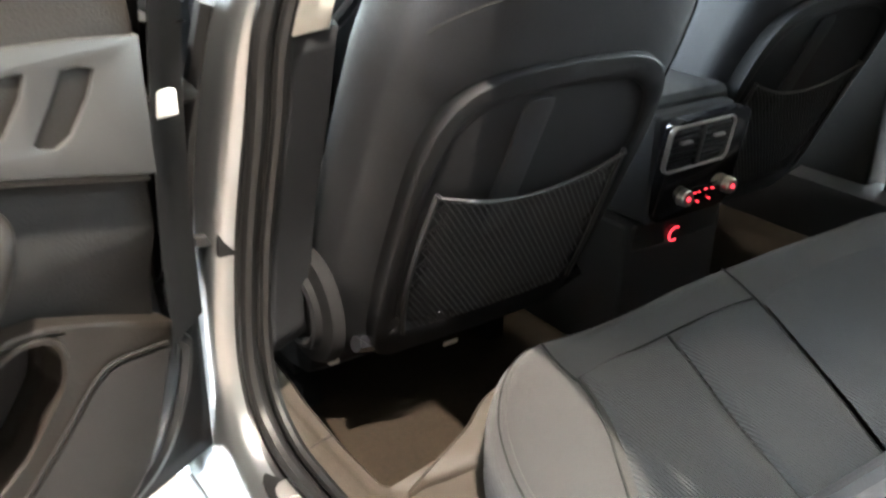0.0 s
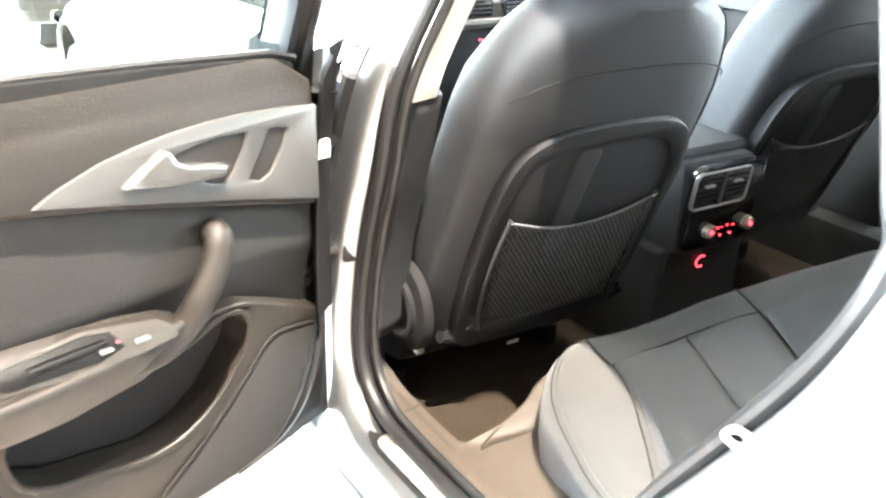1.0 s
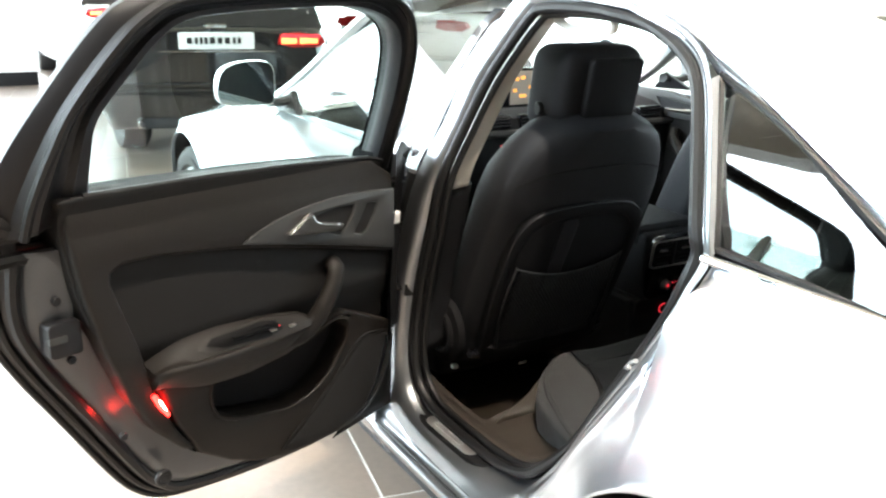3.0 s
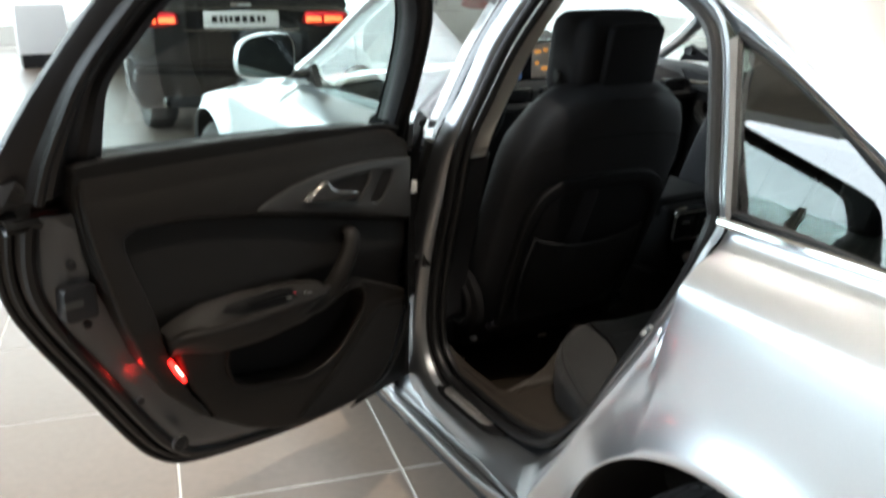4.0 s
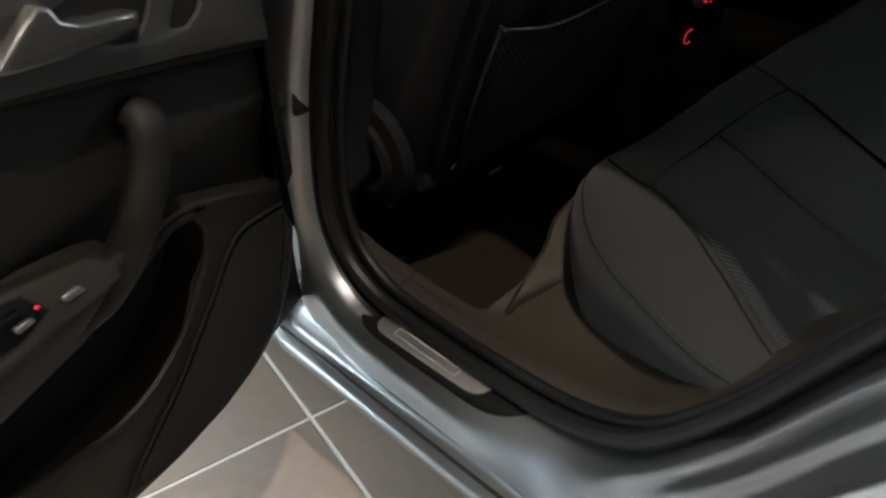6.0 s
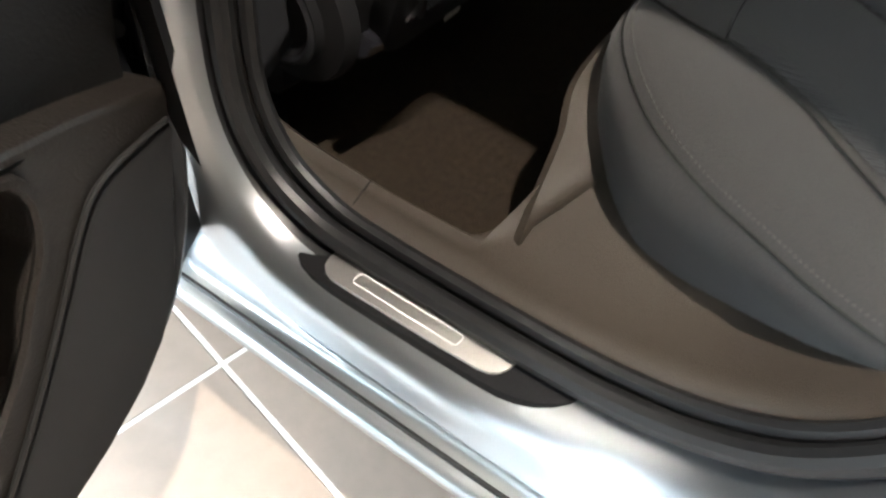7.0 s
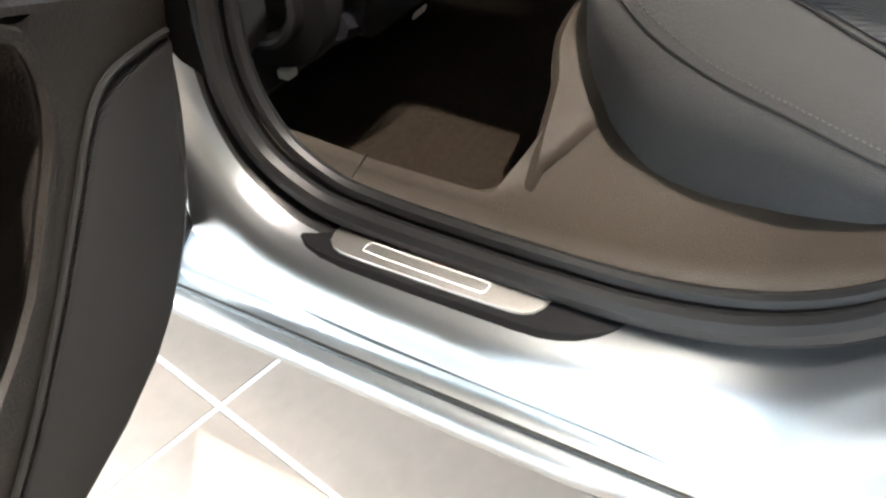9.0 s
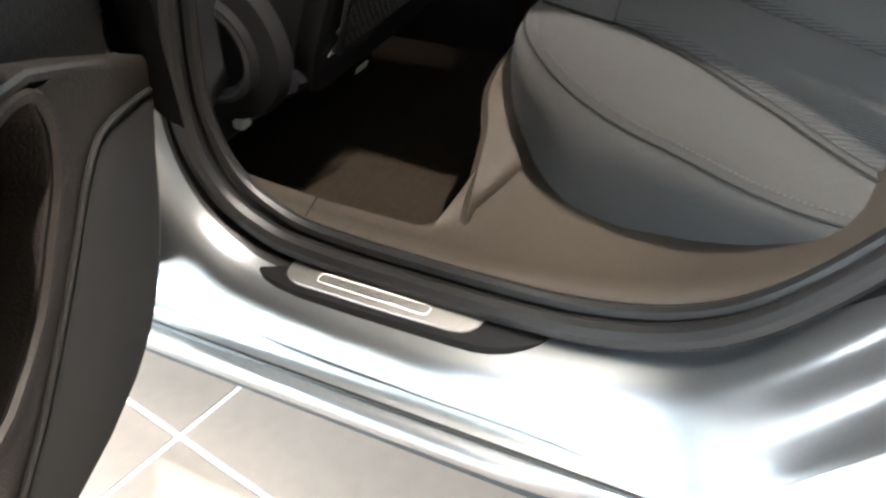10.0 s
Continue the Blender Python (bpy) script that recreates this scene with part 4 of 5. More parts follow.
S_Z = (.34, .40, .46, .55, .64, .75, .86, .915, .94, .97, 1.01, 1.045, 1.072, 1.088)
S_H = (.20, .225, .238, .248, .252, .250, .247, .240, .233, .223, .205, .180, .142, .09)
S_D = (.10, .13, .15, .17, .175, .18, .18, .175, .165, .155, .14, .12, .09, .05)


def seat(x0, label):
    rows = []
    for z in sorted(set(np.linspace(.42, 1.088, 32)) | {.915, .94}):
        h, d = lerp1(z, S_Z, S_H), lerp1(z, S_Z, S_D)
        ring = []
        for k in range(40):
            a = 2 * math.pi * k / 40
            cu, cw = math.cos(a), math.sin(a)
            u = h * math.copysign(abs(cu) ** 0.55, cu)
            w = (0.035 if cw > 0 else d) * math.copysign(abs(cw) ** 0.62, cw)
            if cw > 0:
                w -= 0.018 * (abs(u) / h) ** 3
            ring.append(seat_back_point(x0 + u, z, w))
        rows.append(ring)
    bm = sheet(rows, loop=True)
    cap(bm, rows[-1])
    cap(bm, reversed(rows[0]))
    body = part("front_seat", bm, M_SEATSIDE, car, label, smooth=60)

    def onback(u, v, w):
        return seat_back_point(x0 + u, v, w)

    # seam over the shoulders
    part("shoulder_seam", tube([seat_back_point(x0 + u, z, w) for u, z, w in spline([(-.222, .945, .014), (-.205, .962, .022), (-.16, .982, .030), (-.08, .994, .0345), (.08, .994, .0345), (.16, .982, .030), (.205, .962, .022), (.222, .945, .014)], 6)], 0.0013, 5), M_SEAM, body)
    # hard shell
    shell_outline = [tuple(p[:2]) for p in spline([(-.175, .44, 0), (-.20, .55, 0), (-.205, .70, 0), (-.20, .80, 0), (-.175, .862, 0), (-.12, .892, 0), (-.04, .90, 0), (.04, .90, 0), (.12, .892, 0), (.175, .862, 0), (.20, .80, 0), (.205, .70, 0), (.20, .55, 0), (.175, .44, 0), (.08, .425, 0), (-.08, .425, 0)], 4, True)]
    hole = [tuple(p[:2]) for p in spline([(-.145, .50, 0), (-.172, .58, 0), (-.178, .70, 0), (-.172, .79, 0), (-.15, .835, 0), (-.10, .86, 0), (0, .866, 0), (.10, .86, 0), (.15, .835, 0), (.172, .79, 0), (.178, .70, 0), (.172, .58, 0), (.145, .50, 0), (0, .485, 0)], 3, True)]
    part("shell_rim", slab(shell_outline, onback, .046, .018, 0.006, holes=[hole]), M_SHELL, body, "black plastic back shell")
    part("shell_panel", slab(shell_outline, onback, .0385, .016, 0.002), M_SHELL, body)
    # raised rib in the middle of the shell; its lighter material stands for sheen
    part("shell_rib", slab(rounded(-.062, -.012, .64, .855, .012, 3), onback, .0425, .03, 0.004), M_SEATSIDE, body)
    # net pocket: border cords and mesh
    rails = [[(-.168, .745), (-.172, .66), (-.165, .56), (-.148, .485)], [(.158, .745), (.165, .66), (.172, .58), (.172, .493)]]
    for rail in rails:
        part("net_edge", tube([seat_back_point(x0 + p.x, p.y, .052) for p in spline([(u, z, 0) for u, z in rail], 5)], 0.0042, 6), M_BLACKPL, body)
    part("net_hem", tube([seat_back_point(x0 + p.x, p.y, .0575) for p in spline([(-.168, .744, 0), (-.08, .715, 0), (.0, .708, 0), (.08, .716, 0), (.158, .744, 0)], 6)], 0.0026, 6), M_NET, body)
    cords = []
    n_c = 34
    for i in range(n_c):
        for slope in (1, -1):
            pts = []
            for k in range(9):
                v = k / 8
                u = -0.17 + 0.34 * ((i / n_c + slope * v * 0.62) % 1.0)
                z = .488 + v * (.742 - .488)
                sag = .742 - .034 * math.cos(math.pi * max(-1, min(1, u / .34)))
                pts.append((u, min(z, sag), .0555 - 0.006 * (abs(u) / .17) ** 2))
            run = [pts[0]]
            for a, b in zip(pts, pts[1:]):
                if abs(b[0] - a[0]) > 0.1 or b[1] <= a[1] + 1e-4:
                    if len(run) > 1:
                        cords.append(tube([seat_back_point(x0 + p[0], p[1], p[2]) for p in run], 0.0011, 3))
                    run = [b]
                else:
                    run.append(b)
            if len(run) > 1:
                cords.append(tube([seat_back_point(x0 + p[0], p[1], p[2]) for p in run], 0.0011, 3))
    tagged(part("net_pocket", merge(*cords), M_NET, body, "black elastic net"), kind="stuff")
    # lower bar and tags under the shell
    part("lower_trim", tube([seat_back_point(x0 + p.x, p.y, .03) for p in spline([(-.21, .462, 0), (-.12, .437, 0), (0, .430, 0), (.14, .434, 0), (.225, .470, 0)], 5)], 0.013, 8), M_GLOSSBLK, body)
    part("paper_tag", slab(rounded(-.022, .006, .372, .382, .002, 2), onback, .028, .026, 0.0005), M_CREAM, body, "small pale tag")
    # side cheek with recliner cover
    rc = Vector((x0 - 0.262, -0.012, 0.512))
    part("recliner_cover", lathe([(0.0, -0.012), (0.044, -0.012), (0.048, -0.020), (0.060, -0.020), (0.063, -0.011), (0.084, -0.006), (0.088, 0.002), (0.088, 0.012)], rc, 40), M_MATTBLK, body, "black recliner cover")
    part("recliner_ring", lathe([(0.049, -0.020), (0.053, -0.0225), (0.058, -0.020)], rc, 32), M_BLACKPL, body)
    part("seat_cushion", rounded_block((x0 - 0.25, 0.05, 0.335), (x0 + 0.25, 0.62, 0.50), 0.045, 0.0), M_SEATSIDE, body)
    for u in (-0.2, 0.2):
        part("seat_rail", box((x0 + u - 0.018, 0.12, 0.238), (x0 + u + 0.018, 0.6, 0.285), 0.004), M_MATTBLK, body)
        part("seat_leg", box((x0 + u - 0.012, 0.16, 0.28), (x0 + u + 0.012, 0.5, 0.345), 0.003), M_MATTBLK, body)
    part("rail_end", box((x0 - 0.212, 0.026, 0.370), (x0 - 0.194, 0.042, 0.382), 0.003), M_CREAM, body, "small pale bolt cap")
    # head restraint
    hx, hy, hz = x0 - 0.004, -0.268, 1.168
    hb = box((hx - 0.122, hy - 0.02, hz - 0.102), (hx + 0.122, hy + 0.13, hz + 0.088), 0.045, 5)
    for v in hb.verts:
        t = (v.co.z - hz) / 0.085
        v.co.x = hx + (v.co.x - hx) * (0.97 + 0.03 * t - 0.06 * max(0, t) ** 3)
        v.co.y -= 0.02 * t - 0.012 * max(0, t) ** 3
        v.co.z += 0.010 * max(0, t) * (1 - ((v.co.x - hx) / 0.122) ** 2)
    head = part("headrest", hb, M_SEATSIDE, body, "black leather head restraint", smooth=50)
    part("headrest_cover", slab(rounded(hx - 0.056, hx + 0.098, hz - 0.094, hz + 0.066, .016, 4), lambda u, v, w: Vector((u, hy - 0.012 - w - 0.235 * (v - hz), v)), .024, .002, 0.011, seg=4), M_SHELL, body, "smooth black rear cover")
    part("headrest_button", lathe([(0.0, -0.004), (0.012, -0.004), (0.016, 0.0), (0.016, 0.008)], (hx - 0.120, hy + 0.07, hz - 0.055), 20), M_BLACKPL, body)
    for u in (-0.055, 0.055):
        part("headrest_post", tube([(hx + u, hy + 0.045, hz - 0.10), (hx + u, hy + 0.04, hz - 0.06)], 0.007, 8), M_CHROME, body)
    return body


seat(SEAT_X, "black leather front seat with a net pocket on its back")
right_seat = seat(2 * CX - SEAT_X, "black leather front seat with a net pocket on its back")
right_seat.location = (-0.13, 0.13, 0)  # slid forward on its rails

# ---- centre console seen from the rear
console = part("console", rounded_block((0.795, -0.10, 0.516), (1.0, 0.75, 0.715), 0.018), M_SEATSIDE, car, "black centre console with rear vents and climate controls")
part("console_foot", rounded_block((0.772, -0.072, 0.236), (1.03, 0.5, 0.515), 0.012), M_SEATSIDE, console)
part("armrest_lid", rounded_block((0.785, -0.070, 0.672), (1.02, 0.33, 0.735), 0.028), M_SEATSIDE, console, "padded armrest lid")


def face(u, v, w):
    """The console's rear face; it leans back a little."""
    return Vector((u, -0.100 - w - 0.16 * (v - 0.56), v))


part("panel", slab(rounded(.800, .993, .522, .714, .022, 5), face, .012, -.01, 0.005), M_GLOSSBLK, console, "gloss black rear panel")
vent_outline = rounded(.789, .950, .622, .706, .016, 6)
vent_hole = rounded(.7926, .9464, .6256, .7024, .013, 6)
part("vent_frame", slab(vent_outline, face, .0165, .008, 0.001, holes=[vent_hole]), M_ALU, console, "chrome vent surround")
part("vent_divider", slab(rounded(.865, .876, .626, .702, .002, 2), face, .0162, .008, 0.002), M_BLACKPL, console)
for k in range(5):
    z = .641 + .0115 * k
    part("vent_slat", slab(rounded(.794, .945, z, z + .0045, .001, 1), face, .0145, .010, 0.001), M_MATTBLK, console)
for u in (.828, .910):
    part("vent_tab", slab(rounded(u - .013, u + .013, .673, .678, .002, 2), face, .0205, .014, 0.001), M_ALU, console)
for u in (.862, .978):
    k = part("knob", lathe([(0.0, -0.027), (0.012, -0.027), (0.0145, -0.024), (0.0155, -0.010), (0.0165, -0.006)], face(u, .565, 0), 24, "y"), M_ALU, console, "silver climate knob")
    part("knob_glow", lathe([(0.0, -0.0285), (0.0045, -0.028)], face(u, .565, 0), 20, "y"), M_REDLAMP, console)
part("display", slab(rounded(.885, .955, .556, .576, .002, 2), face, .0135, .010, 0.0005), M_GLOSSBLK, console)
for u, v, a in ((.889, .566, .010), (.902, .566, .006), (.918, .568, .008), (.935, .566, .010), (.905, .546, .006), (.935, .546, .006)):
    part("display_mark", slab([(u, v - .0009), (u + a * .7, v - .0009), (u + a * .7, v + .0009), (u, v + .0009)], face, .0148, .012, 0), M_REDLAMP, console)
part("lower_panel", slab(rounded(.790, 1.018, .345, .512, .008, 3), face, -.012, -.04, 0.003), M_BLACKPL, console)
arc = [face(.897 + .0140 * math.cos(radians(a)), .474 + .0140 * math.sin(radians(a)), -.008) for a in range(60, 301, 20)]
part("socket_ring", tube(arc, 0.0014, 6, up=(0, 1, 0)), M_REDLAMP, console, "red-lit socket ring")
part("socket", lathe([(0.0, -0.004), (0.010, -0.004), (0.014, 0.004)], face(.897, .474, -.012), 20, "y"), M_BLACKPL, console)

# ---- dashboard and far door
dash_rows = []
for x in np.linspace(0.14, 2 * CX - 0.14, 26):
    dome = 0.035 * math.exp(-((x - 0.48) / 0.2) ** 2)
    dash_rows.append([Vector((x, 0.86, 0.52)), Vector((x, 0.80, 0.62)), Vector((x, 0.775, 0.80)), Vector((x, 0.765, 0.885)), Vector((x, 0.78, 0.915)), Vector((x, 0.83, 0.935 + dome)), Vector((x, 0.95, 0.95 + dome * 0.5)), Vector((x, 1.2, 0.93))])
dash = part("dashboard", sheet(dash_rows), M_SEATSIDE, car, "dark dashboard with a lit screen", thick=0.006)
part("dash_trim", tube([(x, 0.757, 0.868) for x in np.linspace(0.16, 2 * CX - 0.16, 12)], 0.011, 8, flat=1.2), M_SATIN, dash, "satin aluminium dash strip")
part("screen_bezel", slab(rounded(.80, 1.03, .955, 1.095, .012, 4), lambda u, v, w: Vector((u, 0.80 - w, v)), .012, -.01, 0.003), M_GLOSSBLK, dash)
part("screen", slab(rounded(.905, 1.022, .965, 1.085, .003, 2), lambda u, v, w: Vector((u, 0.80 - w, v)), .0135, .01, 0), M_SCREEN, dash, "lit screen")
for u, v, a in ((.912, 1.05, .03), (.95, 1.055, .02), (.918, 1.01, .016), (.945, .99, .03), (.985, 1.02, .025)):
    part("screen_mark", slab(rounded(u, u + a, v, v + .012, .002, 1), lambda u, v, w: Vector((u, 0.80 - w, v)), .0142, .012, 0), M_ORANGE, dash, "orange lit mark")
part("screen_column", slab(rounded(.812, .862, .965, 1.085, .003, 2), lambda u, v, w: Vector((u, 0.80 - w, v)), .0135, .01, 0), M_SCREENB, dash)
for x in (.70, .84, .99, 1.13, 1.55):
    part("dash_vent", slab(rounded(x - .055, x + .055, .885, .93, .006, 3), lambda u, v, w: Vector((u, 0.772 - w, v)), .014, -.01, 0.003), M_GLOSSBLK, dash)
    for k in range(3):
        part("dash_slat", slab(rounded(x - .05, x + .05, .893 + .011 * k, .898 + .011 * k, .001, 1), lambda u, v, w: Vector((u, 0.772 - w, v)), .018, .01, 0), M_BLACKPL, dash)
for x, z in ((.72, .845), (.78, .84), (.86, .82), (.95, .82), (1.0, .835), (.74, .78), (.86, .775), (.97, .775)):
    part("lit_button", slab(rounded(x, x + .013, z, z + .0035, .001, 1), lambda u, v, w: Vector((u, 0.772 - w, v)), .004, -.01, 0), M_REDLAMP, dash)
part("steering_wheel", tube([(0.48 + 0.18 * math.cos(a), 0.60 - 0.10 * math.sin(a), 0.86 + 0.16 * math.sin(a)) for a in np.linspace(0, 2 * math.pi, 40, endpoint=False)], 0.015, 8, True, up=(0, 1, 0.5)), M_SEATSIDE, car, "black steering wheel")
part("steering_hub", rounded_block((0.40, 0.60, 0.80), (0.56, 0.66, 0.91), 0.02), M_BLACKPL, car)


def far_point(u, v, w):
    """The far doors' inner face: u along the car, v up, w into the cabin."""
    return Vector((2 * CX - 0.165 - w, u, v))


for y0, y1 in ((0.0, 1.05), (-0.95, -0.04)):
    far = part("closed_door", slab([(y0, .36), (y1, .36), (y1, .955), (y0, .975)], far_point, 0, -.10, 0.01), M_INSERT, car, "dark inner door panel")
    part("door_top", slab([(y0 + .01, .90), (y1 - .01, .885), (y1 - .01, .965), (y0 + .01, .985)], far_point, .022, -.02, 0.012), M_PANEL, far)
    span = y1 - y0
    trim_o = [(y0 + .30 * span, .885), (y0 + .96 * span, .885), (y0 + .96 * span, .985), (y0 + .72 * span, .985), (y0 + .45 * span, .94)]
    trim_h = [(y0 + .56 * span, .905), (y0 + .74 * span, .905), (y0 + .78 * span, .958), (y0 + .60 * span, .945)]
    part("handle_trim", slab(trim_o, far_point, .034, .01, 0.003, holes=[trim_h]), M_SATIN, far, "satin aluminium handle trim")
    part("handle_recess", slab(trim_h, far_point, .026, .01, 0), M_BLACKPL, far)
    part("lever", tube([far_point(y0 + .565 * span, .925, .034), far_point(y0 + .64 * span, .918, .040), far_point(y0 + .72 * span, .915, .036)], [0.012, 0.008, 0.006], 8), M_CHROME, far)
    part("pull", tube([far_point(p.x, p.y, p.z) for p in spline([(y0 + .66 * span, .84, .03), (y0 + .64 * span, .80, .055), (y0 + .55 * span, .735, .06), (y0 + .38 * span, .70, .05)], 5)], 0.02, 8), M_PANEL, far)
    part("outer_skin", slab([(y0, .2), (y1, .2), (y1, .97), (y0, .97)], lambda u, v, w: Vector((2 * CX - skin_x(0, v) + w, u, v)), 0.0, -.02, 0), M_SILVER, far)
part("sill_trim", box((2 * CX - 0.24, -0.95, 0.2), (2 * CX - 0.10, 1.05, 0.38), 0.02), M_SEATSIDE, car)
part("rear_quarter_panel", slab([(-.95, .2), (-2.3, .2), (-2.3, .99), (-.95, .97)], lambda u, v, w: Vector((2 * CX - skin_x(u, v) + w, u, v)), 0.0, -.02, 0), M_SILVER, car)
part("front_fender", slab([(1.05, .2), (2.15, .2), (2.15, .80), (1.05, .94)], lambda u, v, w: Vector((2 * CX - skin_x(u, v) + w, u, v)), 0.0, -.02, 0), M_SILVER, car)
part("middle_pillar_trim", tube([(2 * CX - lean(z) - 0.02, lerp1(z, (.95, 1.36), (-.05, -.16)), z) for z in np.linspace(.95, 1.38, 6)], 0.045, 8, flat=1.0), M_CREAM, car)
part("rear_pillar_trim", tube([(2 * CX - lean(z) - 0.02, lerp1(z, (.95, 1.36), (-1.5, -0.85)), z) for z in np.linspace(.95, 1.34, 8)], [0.10, 0.095, 0.09, 0.08, 0.07, 0.06, 0.05, 0.045], 8, flat=0.8), M_CREAM, car)
part("roof_rail_trim", tube([(2 * CX - 0.25, y, lerp1(y, R_Y, R_Z) - 0.02) for y in np.linspace(-0.9, 0.55, 12)], 0.035, 8), M_CREAM, car)
# middle pillar trim inside: dark below, cream above, with the belt
pt = spline([(lean(z) + 0.02, y, z) for y, z in SEAL[:10]], 5)
low_rows = [[p + Vector((0.0, 0.0, 0)), p + Vector((0.012, 0.004, 0)), p + Vector((0.075, 0.03, 0)), p + Vector((0.085, 0.055, 0)), p + Vector((0.085, 0.13, 0))] for p in pt if 0.47 < p.z < 0.935]
high_rows = [[p + Vector((0.0, 0.0, 0)), p + Vector((0.012, 0.004, 0)), p + Vector((0.058, 0.02, 0)), p + Vector((0.066, 0.04, 0)), p + Vector((0.066, 0.12, 0))] for p in pt if p.z >= 0.93]
part("pillar_lower_trim", sheet(low_rows), M_SEATSIDE, car, "dark pillar trim", thick=0.003)
part("pillar_upper_trim", sheet(high_rows), M_CREAM, car, "cream cloth pillar trim", thick=0.003)
roof_edge = [p + Vector((0.025, 0, -0.002)) for p in seal_curve if p.z > 1.20]
roof_edge = sorted([p for p in roof_edge if p.y < -0.25 and p.z > 1.3], key=lambda p: -p.y)
part("roof_edge_trim", sheet([[p, p + Vector((0.03, 0, 0.004)), p + Vector((0.09, 0, 0.02))] for p in roof_edge]), M_CREAM, car, thick=0.003)
part("grab_handle", tube(spline([(0.29, -0.30, 1.325), (0.31, -0.34, 1.305), (0.312, -0.46, 1.305), (0.29, -0.50, 1.33)], 5), 0.009, 8), M_CREAM, car, "cream grab handle")

# ---------------------------------------------------------------- the open rear door
OPEN = radians(72)
D_S = Vector((-math.sin(OPEN), -math.cos(OPEN), 0))
D_N = Vector((math.cos(OPEN), -math.sin(OPEN), 0))


def dp(s, z, n):
    """A place on the open door: s from the hinge, z up, n from the outer skin towards the cabin side; it leans in above the belt."""
    return D_S * s + D_N * (n + 0.42 * max(0.0, z - 1.0)) + Vector((0, 0, z))


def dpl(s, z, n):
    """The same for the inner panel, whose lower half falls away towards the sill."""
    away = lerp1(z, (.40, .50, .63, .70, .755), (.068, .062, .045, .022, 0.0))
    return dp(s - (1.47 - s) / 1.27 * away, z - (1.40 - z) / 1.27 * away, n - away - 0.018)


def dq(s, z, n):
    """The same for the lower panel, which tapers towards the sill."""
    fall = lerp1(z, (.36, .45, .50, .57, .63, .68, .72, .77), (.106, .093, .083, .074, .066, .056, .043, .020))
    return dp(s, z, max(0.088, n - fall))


def curve2(pts, per=4, closed=True):
    return [(p.x, p.y) for p in spline([(a, b, 0) for a, b in pts], per, closed)]


OUT = ((.028, .57), (.045, .50), (.080, .43), (.125, .386), (.19, .360), (.29, .352), (.40, .353), (.54, .364), (.66, .384), (.725, .425), (.775, .490), (.852, .618), (.924, .738), (.962, .82), (.972, .90), (.965, .99), (.955, 1.045), (.50, 1.03), (.10, 1.01), (.02, 1.0), (.015, .80), (.02, .62))
out2 = curve2(OUT, 4)


def shrink(pts, d):
    """The outline moved inwards by d."""
    n, res = len(pts), []
    for i, p in enumerate(pts):
        a, b = pts[i - 1], pts[(i + 1) % n]
        tx, ty = b[0] - a[0], b[1] - a[1]
        l = math.hypot(tx, ty) or 1
        res.append((p[0] - ty / l * d, p[1] + tx / l * d))
    return res


def skin_n(z):
    return lerp1(z, (.34, .40, .48, .55, .75, .9, 1.05), (.048, .050, .055, .057, .056, .072, .10))


def front_clear(z):
    """How far behind the hinge line the seals run above the lower corner."""
    return lerp1(z, (.50, .62, .80), (.0, .105, .125))


def hinge_low(s, z):
    """The shell's top stays lower beside the hinges."""
    return min(z, lerp1(s, (.06, .16), (.955, 1.06)))


rows = []
for d, dn in ((0.06, -0.001), (0.004, 0.0), (0.0, 0.006), (0.002, 0.012), (0.016, 0.016), (0.022, 0.020), (0.030, 0.034), (0.044, 0.046)):
    rows.append([dp(s, hinge_low(s, z), skin_n(hinge_low(s, z)) + dn) for s, z in shrink(out2, d)])
bm = sheet(rows, loop=True)
cap(bm, rows[0])
rear_door = part("rear_door", bm, M_SHADED_EDGE, car, "open rear door with a brown-grey inner panel", smooth=40)
rows = []
for d, dn in ((0.044, 0.046), (0.052, 0.060), (0.075, 0.072), (0.12, 0.078)):
    rows.append([dp(max(front_clear(z), min(s, 0.965 - d)), min(z, 0.975), skin_n(min(z, 0.975)) + dn) for s, z in shrink(out2, d)])
part("inner_shell", sheet(rows, loop=True), M_SHADED_FLANGE, rear_door, "inner door shell, silver with its shade painted in grey", smooth=40)
part("outer_skin", sheet([[dp(s + (0.49 - s) * f, z + (0.68 - z) * f, skin_n(z + (0.68 - z) * f) - 0.003 + dn) for s, z in out2] for f, dn in ((0.004, 0.001), (0.12, -0.001), (0.35, -0.004), (0.65, -0.006), (0.999, -0.006))], loop=True), M_SILVER, rear_door, "silver outer door skin")
seal2 = [dp(max(s, front_clear(z)), min(z, 0.965), skin_n(min(z, 0.965)) + 0.050) for s, z in shrink(out2, 0.040)]
part("door_seal", tube(seal2, 0.0125, 8, True, up=tuple(D_N)), M_RUBBER, rear_door, "black rubber door seal")
lip = [dp(s, min(hinge_low(s, z), 0.985), skin_n(min(hinge_low(s, z), 0.985)) + 0.010) for s, z in shrink(out2, 0.004)]
part("edge_seal", tube(lip[:], 0.0075, 8, True, up=tuple(D_N)), M_RUBBER, rear_door)
flange = [dp(max(s, front_clear(z) - 0.03), min(z, 0.975), skin_n(min(z, 0.975)) + 0.024) for s, z in shrink(out2, 0.020)]
part("flange_seal", tube(flange, 0.008, 8, True, up=tuple(D_N)), M_RUBBER, rear_door)
